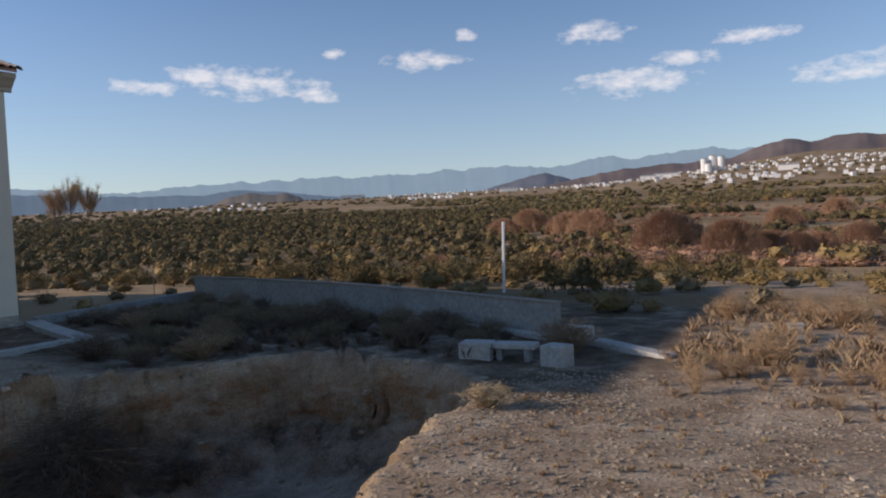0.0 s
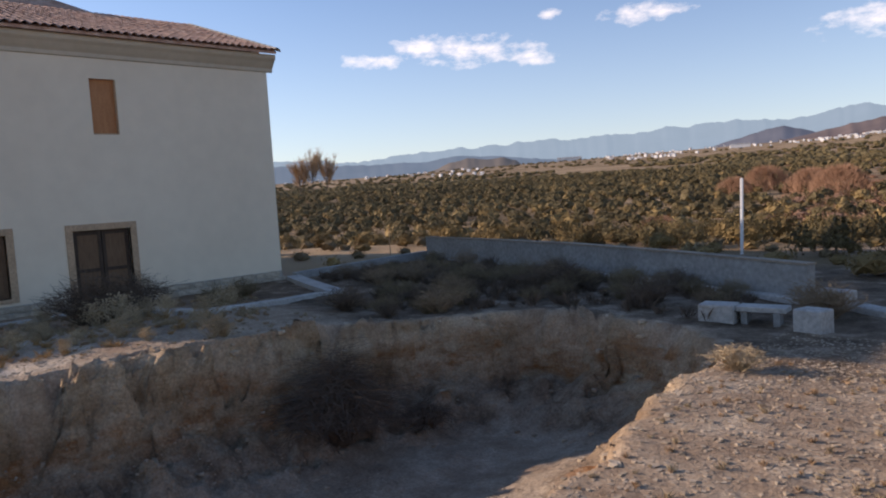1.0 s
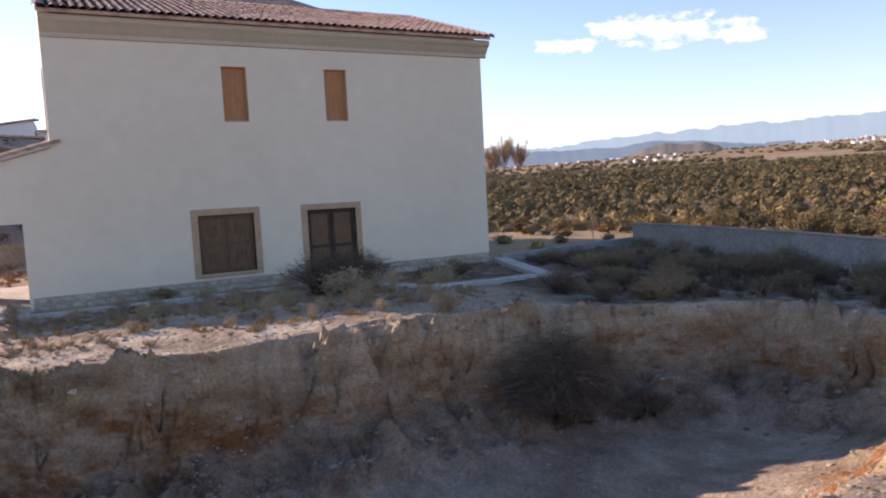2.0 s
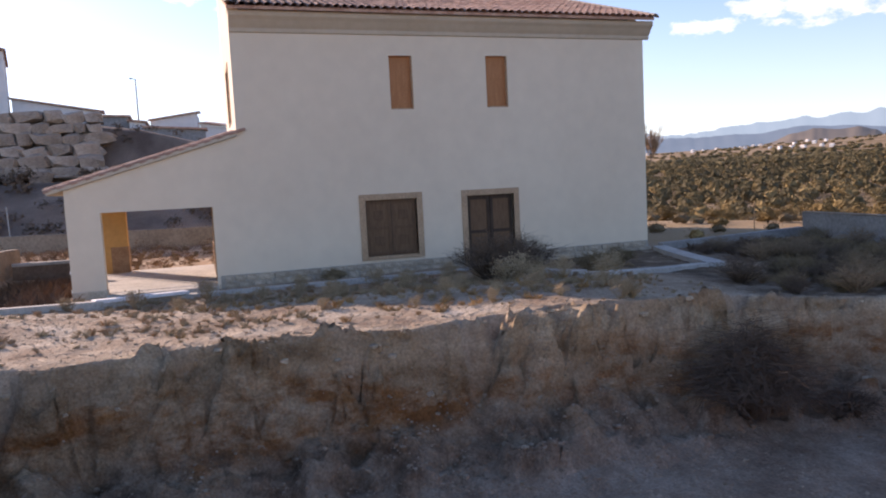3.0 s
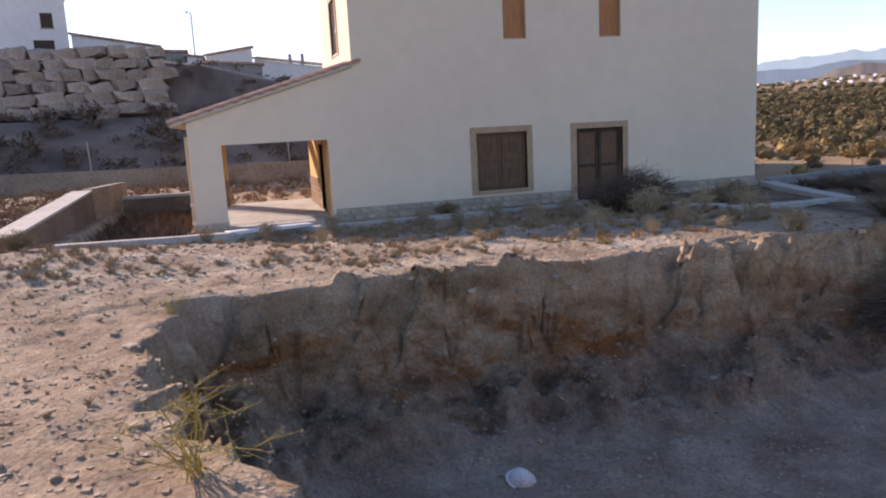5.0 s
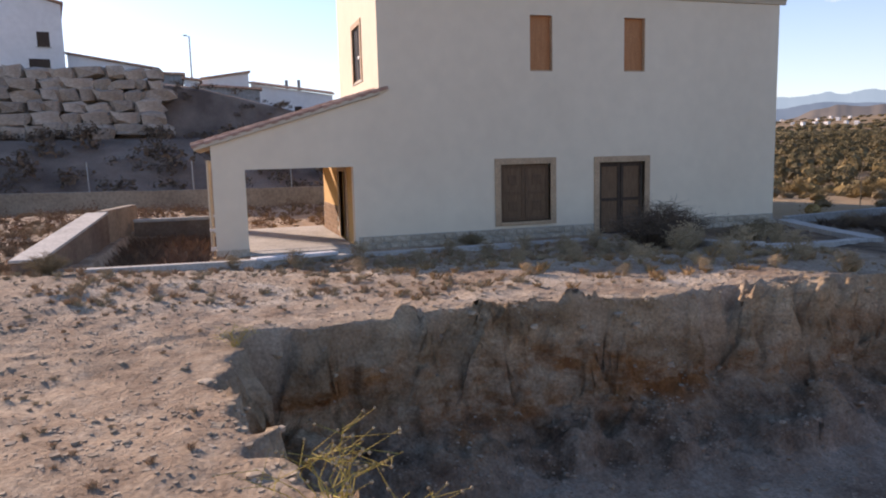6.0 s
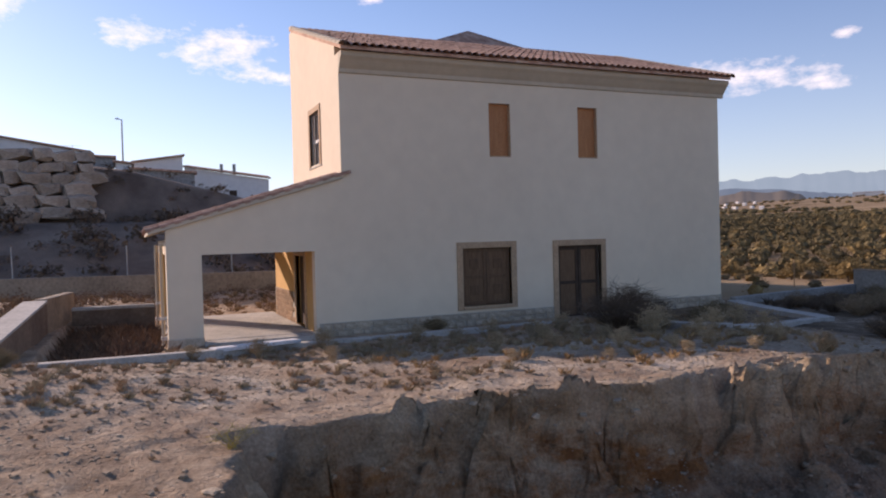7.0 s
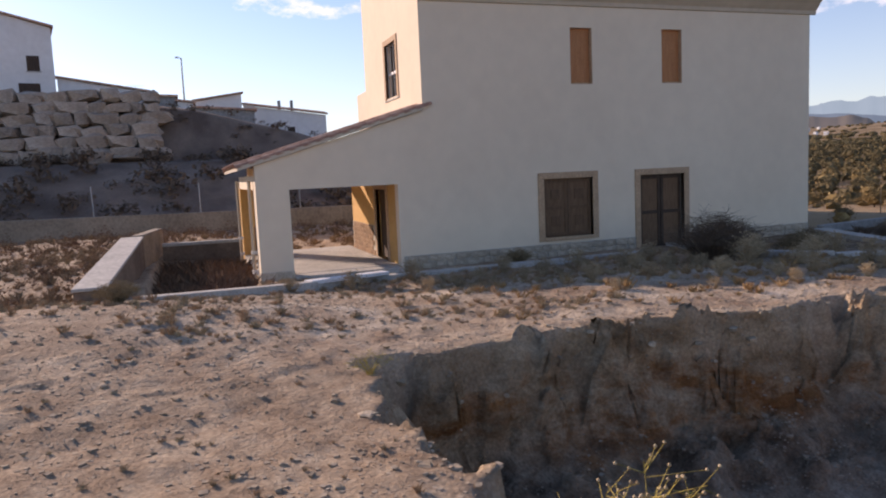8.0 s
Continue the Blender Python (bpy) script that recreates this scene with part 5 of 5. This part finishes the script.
for k in range(10):
    r = random.Random(330 + k)
    v = np.array([[sx * r.uniform(0.28, 0.55), sy * r.uniform(0.28, 0.55), sz * r.uniform(0.2, 0.42)] for sz in (-1, 1) for sy in (-1, 1) for sx in (-1, 1)])
    chips.append((v, np.array([(0, 2, 3, 1), (4, 5, 7, 6), (0, 1, 5, 4), (2, 6, 7, 3), (0, 4, 6, 2), (1, 3, 7, 5)])))
spots = []
while len(spots) < 30000:
    x, y = (rng.uniform(-20, -4.5), rng.uniform(-10, 7)) if rng.random() < 0.72 else (rng.uniform(-4.8, 4.0), rng.uniform(2.5, 11.5))
    clump = value_noise(x * 0.8, y * 0.8, 95) + 0.5
    if rng.random() > clump * 1.3 or (x < -16.9 and -8.8 < y < -5.3):
        continue
    s = 0.007 + 0.014 * rng.random() ** 2 + 0.022 * rng.random() ** 14
    spots.append((x, y, -s * 0.1, s * 2, rng.uniform(0, 6.28), rng.uniform(0.5, 0.9)))
scatter_mesh("earth_clods", CLOD, chips, spots, label="small earth clods and chips over the ground", category="clods")
rim_stones = []
for k in range(160):
    a, c = PIT[k % len(PIT)], PIT[(k + 1) % len(PIT)]
    t = rng.random()
    x, y = a[0] + t * (c[0] - a[0]) + rng.uniform(-0.25, 0.25), a[1] + t * (c[1] - a[1]) + rng.uniform(-0.25, 0.25)
    s = rng.uniform(0.02, 0.07)
    rim_stones.append((x, y, -0.01, s * 2, rng.uniform(0, 6.28), rng.uniform(0.5, 0.9)))
scatter_mesh("earth_clods", STONE, pebbles, rim_stones, label="crumbling clods along the pit's rim", category="clods")

# ---- the valley ----


def polar(az, r):
    return r * math.cos(radians(az)), r * math.sin(radians(az))


citrus_near = []
for k in range(4):
    v, f = crown_arrays(400 + k, 900, 1.6, 1.2, 0.095, 0.9, 0.6)
    me = bpy.data.meshes.new("crown")
    me.from_pydata(v.tolist(), [], f.tolist())
    me.materials.append(CITRUS if k % 2 else YELLOWLEAF)
    me.update()
    citrus_near.append(me)
trunk = Build().tube([(0, 0, -0.3), (0.04, 0.02, 0.5), (0, 0.05, 1.0)], [0.11, 0.09, 0.07], 6)
trunk.tube([(0, 0.03, 0.8), (0.4, 0.3, 1.5)], [0.06, 0.03], 5).tube([(0, 0.03, 0.8), (-0.4, -0.2, 1.5)], [0.06, 0.03], 5)
trunk_mesh = trunk.mesh("trunk", BARK)


def citrus(x, y, s, k, label, group):
    t = thing("citrus_tree", label, "tree", group, m=Matrix.LocRotScale((x, y, z_at(x, y)), Euler((0, 0, rng.uniform(0, 6))), (s, s, s * rng.uniform(0.85, 1.1))))
    part("trunk", trunk_mesh, None, t)
    part("crown", citrus_near[k], None, t)


count = 0
while count < 150:
    az, r = rng.uniform(91, 152), rng.uniform(30, 92)
    x, y = polar(az, r)
    if y < 24 or (az < 99 and r < 60) or (x < -24 and y < 34):
        continue
    yellow = r < 66 or az < 112
    citrus(x, y, rng.uniform(0.55, 1.0) * min(1, 0.4 + r / 110), (rng.choice((0, 2)) if rng.random() < (0.75 if yellow else 0.2) else rng.choice((1, 3))), "yellowing citrus tree in the valley" if yellow else "dark green citrus tree in the valley", "citrus trees near the wall")
    count += 1
for k in range(70):
    x, y = rng.uniform(-62, -25), rng.uniform(15, 42)
    citrus(x, y, rng.uniform(0.35, 0.7), rng.choice((0, 2, 0, 2, 1)), "golden shrub behind the low wall", "shrubs behind the low wall")
for k in range(14):
    citrus(rng.uniform(1.0, 7.0), rng.uniform(17.0, 24.0), rng.uniform(0.4, 0.7), rng.choice((0, 1)), "olive green bush beside the dry field", "bushes beside the field")
for k in range(26):
    x = rng.uniform(-24, -3)
    citrus(x, rng.uniform(23, 30), rng.uniform(0.35, 0.6), rng.choice((0, 2, 0, 1)), "golden shrub beyond the boundary wall", "shrubs beyond the wall")
far_forms = [crown_arrays(420 + k, 190, 1.8, 1.45, 0.14, 0.95, 0.66) for k in range(6)]
row_forms = [crown_arrays(430 + k, 64, 1.9, 1.5, 0.27, 0.95, 0.72) for k in range(6)]
spots = []
while len(spots) < 520:
    x, y = rng.uniform(-72, 2), rng.uniform(13.5, 46)
    if y < np.interp(x, [-72, -23.2, -22.2, -5, 2], [13, 13.2, 21.0, 17.0, 24.0]):
        continue
    spots.append((x, y, -0.05, rng.uniform(0.16, 0.42), rng.uniform(0, 6.28), rng.uniform(0.6, 1.0)))
scatter_mesh("valley_scrub", YELLOWLEAF, far_forms, spots[:260], label="golden scrub beyond the walls", category="scrub")
scatter_mesh("valley_scrub", WEED, far_forms, spots[260:], label="olive brown scrub beyond the walls", category="scrub")
spots, pale = [], []
row = 0
for u in np.arange(60, 470, 5.6):
    for w in np.arange(-330, 330, 4.5):
        a = radians(108)
        x, y = u * math.cos(a) - w * math.sin(a) + rng.uniform(-1.7, 1.7), u * math.sin(a) + w * math.cos(a) + rng.uniform(-1.7, 1.7)
        r, az = math.hypot(x, y), math.degrees(math.atan2(y, x))
        if not (86 < az < 158) or r < 78 or y < 20 or 99 < u < 107 or 150 < u < 158 or 236 < u < 250:
            continue
        gap = value_noise(x * 0.022, y * 0.05, 501) + 0.35 * value_noise(x * 0.08, y * 0.08, 502)
        if gap > (0.34 if az > 112 else 0.02) or (r > 300 and rng.random() < 0.4):
            continue
        if az < 108 and r < 150 and rng.random() < 0.6:
            continue
        (pale if rng.random() < (0.24 if r < 130 else 0.1) else spots).append((x, y, 0.0, rng.uniform(0.8, 1.25) * (1.15 if r > 240 else 1.0), rng.uniform(0, 6.28), rng.uniform(0.8, 1.1)))
near_rows = [p for p in spots if math.hypot(p[0], p[1]) < 150]
far_rows = [p for p in spots if math.hypot(p[0], p[1]) >= 150]
scatter_mesh("orchard", CITRUS, far_forms, near_rows, label="rows of dark green citrus trees across the valley", category="orchard")
scatter_mesh("orchard", CITRUS, row_forms, far_rows, label="further rows of dark citrus trees", category="orchard")
scatter_mesh("orchard", YELLOWLEAF, row_forms, pale, label="yellowing citrus trees across the valley", category="orchard")
spots = []
while len(spots) < 2600:
    az, r = rng.uniform(84, 160), 460 + 1500 * rng.random() ** 1.4
    x, y = polar(az, r)
    if value_noise(x * 0.006, y * 0.012, 510) > 0.1 or (r > 900 and rng.random() < 0.75):
        continue
    s = min(1.0 + r / 800, 2.0)
    spots.append((x, y, 0.0, s, rng.uniform(0, 6.28), rng.uniform(0.5, 0.8)))
scatter_mesh("far_groves", CITRUS, [crown_arrays(440 + k, 18, 2.2, 1.4, 0.6, 1.0, 0.95) for k in range(5)], spots, label="distant dark groves on the plain", category="groves")
# red-brown leafless thickets



def dome_thicket(seed, count, radius, height):
    """A dense dome of fine upright twigs on a few limbs."""
    r = random.Random(seed)
    b = Build()
    for _ in range(14):
        a, out = r.uniform(0, 6.28), radius * r.uniform(0.2, 0.7)
        b.tube([(0.2 * out * math.cos(a), 0.2 * out * math.sin(a), -0.3), (out * math.cos(a), out * math.sin(a), height * r.uniform(0.4, 0.7))], [0.12, 0.05], 4)
    for _ in range(count):
        a, h = r.uniform(0, 6.28), r.random() ** 0.7
        lump = 1 + 0.2 * math.sin(3 * a + seed) + 0.12 * math.sin(7 * a + 2 * seed + 4 * h)
        w = math.sqrt(max(1 - h * h, 0)) * (0.55 + 0.45 * math.sqrt(r.random())) * lump * radius
        p = Vector((w * math.cos(a), w * math.sin(a), h * height * (0.75 + 0.2 * lump)))
        d = Vector((math.cos(a) * 0.45 + r.gauss(0, 0.25), math.sin(a) * 0.45 + r.gauss(0, 0.25), r.uniform(0.5, 1.2))) * height * 0.13
        b.tube([p - d * 0.6, p + d], [0.04, 0.012], 3)
    return b.mesh("thicket", [REDTWIG])


thicket = [dome_thicket(500 + k, 2600, 5.2, 5.6) for k in range(2)]
for az, r, s, k in ((101.6, 133, 1.15, 0), (107.1, 166, 1.1, 1),  (109.0, 180, 1.0, 0), (97.1, 111, 0.88, 1), (92.6, 114, 0.5, 0), (91.0, 118, 0.45, 1), (94.4, 117, 0.55, 0), (114.0, 185, 0.8, 1), (119.5, 78, 0.5, 0), (88.5, 130, 0.6, 1), (112.0, 200, 1.1, 0), (93.5, 190, 0.8, 1), (90.0, 230, 0.9, 0)):
    x, y = polar(az, r)
    plant("thicket", "red-brown leafless thicket on the plain", "thicket", thicket[k], x, y, s, rng.uniform(0, 6), "thickets on the plain")
spots = []
while len(spots) < 900:
    az, r = rng.uniform(84, 112), 85 + 330 * rng.random() ** 1.3
    x, y = polar(az, r)
    if value_noise(x * 0.03, y * 0.06, 530) < -0.05:
        continue
    spots.append((x, y, -0.1, rng.uniform(0.5, 1.3), rng.uniform(0, 6.28), rng.uniform(0.4, 0.8)))
scatter_mesh("red_brush", REDTWIG, [crown_arrays(470 + k, 110, 2.0, 1.3, 0.17, 0.7, 0.5) for k in range(4)], spots, label="low red-brown brush across the plain", category="brush")
dark_shrub = [leaf_arrays(460 + k, 170, 0.8, 1.3, 0.17, 1.1) for k in range(2)]
for k, (x, y) in enumerate(((-8.2, 22.0), (-7.2, 22.6), (-6.4, 24.5))):
    scatter_mesh("dark_shrub", CITRUS, dark_shrub, [(x, y, -0.1, 0.45 + 0.08 * k, k, 1.2)], kind="", label="dark evergreen shrub beyond the boundary wall", category="shrub")
# bare poplars
rngp = random.Random(9)


def bare_tree(height, seed):
    r = random.Random(seed)
    wood, twigs = Build(), Build()
    wood.tube([(0, 0, -0.5), (0.1, 0, height * 0.3), (0, 0.1, height * 0.6)], [0.4, 0.3, 0.18], 6)
    for _ in range(26):
        z0, a = height * r.uniform(0.12, 0.55), r.uniform(0, 6.28)
        out, up = height * r.uniform(0.12, 0.34), height * r.uniform(0.3, 0.5)
        end = Vector((math.cos(a) * out, math.sin(a) * out, min(z0 + up, height)))
        wood.tube([(0, 0, z0), Vector((0, 0, z0)).lerp(end, 0.5) + Vector((math.cos(a), math.sin(a), 0)) * out * 0.15, end], [0.12, 0.09, 0.06], 4)
        for _k in range(60):
            s0 = Vector((0, 0, z0)).lerp(end, r.uniform(0.35, 1))
            tip = s0 + Vector((r.gauss(0, 0.5), r.gauss(0, 0.5), r.uniform(0.6, 1.8))) * height * 0.10
            twigs.tube([s0, tip], [0.06, 0.03], 3)
    return wood, twigs


for az, r, h in ((146.4, 540, 33.0), (145.3, 550, 29.0), (147.4, 545, 27.0)):
    x, y = polar(az, r)
    t = thing("bare_poplar", "leafless grey-brown tree standing on the plain", "tree", "bare trees", m=pose(x, y, z_at(x, y), 0, 0, az))
    wood, twigs = bare_tree(h, int(az * 10))
    part("trunk", wood, BARK, t)
    part("crown", twigs, REED, t, "bare twigs")

# a thin steel post behind the low wall
steel = simple("stake", "thin weathered stake behind the low wall", "post", Build().tube([(0, 0, -0.3), (0, 0, 1.2)], [0.022] * 2, 6), REED)
steel.matrix_basis = pose(-25.5, 20.5, z_at(-25.5, 20.5))

# the far town
def town_mesh(k):
    r = random.Random(600 + k)
    w, d, h = r.uniform(7, 13), r.uniform(7, 11), r.choice((3.6, 6.4, 6.8))
    return w, d, h


towns = []
for k in range(7):
    w, d, h = town_mesh(k)
    t = thing("town_house", "small white house in the distant town", "house", "houses of the distant town", m=pose(0, 0, -500))
    part("wall", Build().box(-w / 2, w / 2, -d / 2, d / 2, -4, h), WHITEWALL, t)
    part("roof", Build().prism([(-w / 2 - 0.4, h + 0.02), (w / 2 + 0.4, h + 0.02), (0, h + 1.5 + 0.3 * (k % 3))], "y", -d / 2 - 0.4, d / 2 + 0.4), TILE if k % 3 == 0 else WHITEWALL, t)
    for i in range(2):
        part("window", Build().box(-w / 2 + 1.2 + i * w / 2, -w / 2 + 2.6 + i * w / 2, -d / 2 - 0.05, -d / 2 + 0.2, 1.0, 2.6), DARKGLASS, t)
    towns.append(t)
spots = []
for n, a0, a1, r0, r1 in ((170, 86.5, 99, 950, 1900), (100, 98, 110, 1150, 2000), (60, 108, 124, 1400, 2300), (16, 118, 122.5, 1250, 1400), (22, 133, 149, 1250, 1900), (6, 130, 137, 1000, 1200)):
    for _ in range(n):
        spots.append((rng.uniform(a0, a1), rng.uniform(r0, r1)))
used = set()
for k, (az, r) in enumerate(spots):
    x, y = polar(az, r)
    m = Matrix.LocRotScale((x, y, z_at(x, y)), Euler((0, 0, radians(rng.choice((0, 20, 90, 110)) + rng.uniform(-8, 8)))), [rng.uniform(0.6, 0.9)] * 3)
    i = k % 7
    if i not in used:
        used.add(i)
        towns[i].matrix_basis = m
    else:
        copy_thing(towns[i], m)
for az, r, h in ((98.7, 1450, 26), (98.1, 1455, 30), (97.5, 1450, 27), (98.4, 1440, 16)):
    x, y = polar(az, r)
    t = thing("silo", "tall white storage tower above the distant town", "silo", "town silos", m=pose(x, y, z_at(x, y)))
    part("body", Build().tube([(0, 0, -4), (0, 0, h)], [6.5] * 2, 14), WHITEWALL, t, smooth=False)
    part("cap", Build().tube([(0, 0, h), (0, 0, h + 2)], [6.8, 2.0], 14), GREYWALL, t)
for az, r, w in ((101.5, 1500, 46), (102.8, 1480, 30), (113.5, 1700, 40), (126, 1800, 60), (93.0, 1250, 30)):
    x, y = polar(az, r)
    t = thing("warehouse", "long pale warehouse at the distant town", "warehouse", "town warehouses", m=pose(x, y, z_at(x, y), 0, 0, az - 90))
    part("wall", Build().box(-w / 2, w / 2, -9, 9, -4, 7), WHITEWALL, t)
    part("roof", Build().prism([(-9.4, 7.02), (9.4, 7.02), (0, 9.6)], "x", -w / 2, w / 2), GREYWALL, t)


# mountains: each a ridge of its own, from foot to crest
# Haze is put into the colour: a dark base with an even bluish glow.
def distance_material(name, colour, haze_glow):
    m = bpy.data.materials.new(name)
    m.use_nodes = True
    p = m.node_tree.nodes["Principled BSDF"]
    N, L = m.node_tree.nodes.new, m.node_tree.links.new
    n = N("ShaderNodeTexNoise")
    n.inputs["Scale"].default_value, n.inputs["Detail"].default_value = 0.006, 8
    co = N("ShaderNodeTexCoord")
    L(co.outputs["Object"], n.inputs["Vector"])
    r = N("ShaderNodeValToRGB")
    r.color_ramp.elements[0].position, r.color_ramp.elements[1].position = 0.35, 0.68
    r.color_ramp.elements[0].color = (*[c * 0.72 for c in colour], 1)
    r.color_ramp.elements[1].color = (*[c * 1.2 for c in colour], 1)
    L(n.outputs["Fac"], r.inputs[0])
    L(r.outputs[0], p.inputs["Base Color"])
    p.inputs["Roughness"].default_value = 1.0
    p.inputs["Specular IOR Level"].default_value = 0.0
    p.inputs["Emission Color"].default_value = (*haze_glow, 1)
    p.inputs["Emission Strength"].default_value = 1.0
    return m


def ridge(name, label, stops, r, depth, mat, seed, rough=0.12):
    az = np.arange(stops[0][0], stops[-1][0] + 0.01, 0.16)
    el = np.interp(az, [p[0] for p in stops], [p[1] for p in stops])
    el = el + rough * fbm(az * 1.1, az * 0 + seed, seed, 5)
    rows, steps = [], 9
    for k in range(steps):
        t = k / (steps - 1)
        rr = r - depth * (1 - t) + 0.05 * depth * fbm(az * 0.5, az * 0 + k * 0.6, seed + 5, 4) * (0 < k < steps - 1)
        crest = 2.3 + r * np.tan(np.radians(el))
        foot = crest * 0 + 20.0
        zz = foot + (crest - foot) * (t ** 1.1) + (crest - foot) * 0.07 * fbm(az * 0.8, az * 0 + k * 0.35, seed + 9, 4) * (0 < k < steps - 1)
        rows.append(np.stack([rr * np.cos(np.radians(az)), rr * np.sin(np.radians(az)), zz], -1))
    n = len(az)
    V = np.concatenate(rows)
    i = np.arange(n * steps).reshape(steps, n)
    F = np.stack([i[:-1, :-1], i[:-1, 1:], i[1:, 1:], i[1:, :-1]], -1).reshape(-1, 4)
    me = bpy.data.meshes.new(name)
    me.from_pydata(V.tolist(), [], F.tolist())
    me.materials.append(mat)
    me.polygons.foreach_set("use_smooth", [True] * len(me.polygons))
    me.update()
    return thing(name, label, "mountains", kind="structure", data=me)


FAR = [(80, 4.2), (96.2, 4.3), (97.8, 4.6), (99.5, 4.42), (100.5, 4.52), (102.3, 4.25), (104, 4.15), (105.9, 4.4), (108, 4.2), (110, 3.85), (112, 3.85), (113.8, 4.2), (116.5, 4.05), (119, 3.9), (121.2, 3.65),
       (123, 3.72), (125.5, 3.75), (128.8, 3.75), (133.5, 3.55), (138.2, 3.45), (140.5, 3.1), (144, 3.05), (148, 3.3), (151, 3.35), (160, 3.0), (175, 2.6)]
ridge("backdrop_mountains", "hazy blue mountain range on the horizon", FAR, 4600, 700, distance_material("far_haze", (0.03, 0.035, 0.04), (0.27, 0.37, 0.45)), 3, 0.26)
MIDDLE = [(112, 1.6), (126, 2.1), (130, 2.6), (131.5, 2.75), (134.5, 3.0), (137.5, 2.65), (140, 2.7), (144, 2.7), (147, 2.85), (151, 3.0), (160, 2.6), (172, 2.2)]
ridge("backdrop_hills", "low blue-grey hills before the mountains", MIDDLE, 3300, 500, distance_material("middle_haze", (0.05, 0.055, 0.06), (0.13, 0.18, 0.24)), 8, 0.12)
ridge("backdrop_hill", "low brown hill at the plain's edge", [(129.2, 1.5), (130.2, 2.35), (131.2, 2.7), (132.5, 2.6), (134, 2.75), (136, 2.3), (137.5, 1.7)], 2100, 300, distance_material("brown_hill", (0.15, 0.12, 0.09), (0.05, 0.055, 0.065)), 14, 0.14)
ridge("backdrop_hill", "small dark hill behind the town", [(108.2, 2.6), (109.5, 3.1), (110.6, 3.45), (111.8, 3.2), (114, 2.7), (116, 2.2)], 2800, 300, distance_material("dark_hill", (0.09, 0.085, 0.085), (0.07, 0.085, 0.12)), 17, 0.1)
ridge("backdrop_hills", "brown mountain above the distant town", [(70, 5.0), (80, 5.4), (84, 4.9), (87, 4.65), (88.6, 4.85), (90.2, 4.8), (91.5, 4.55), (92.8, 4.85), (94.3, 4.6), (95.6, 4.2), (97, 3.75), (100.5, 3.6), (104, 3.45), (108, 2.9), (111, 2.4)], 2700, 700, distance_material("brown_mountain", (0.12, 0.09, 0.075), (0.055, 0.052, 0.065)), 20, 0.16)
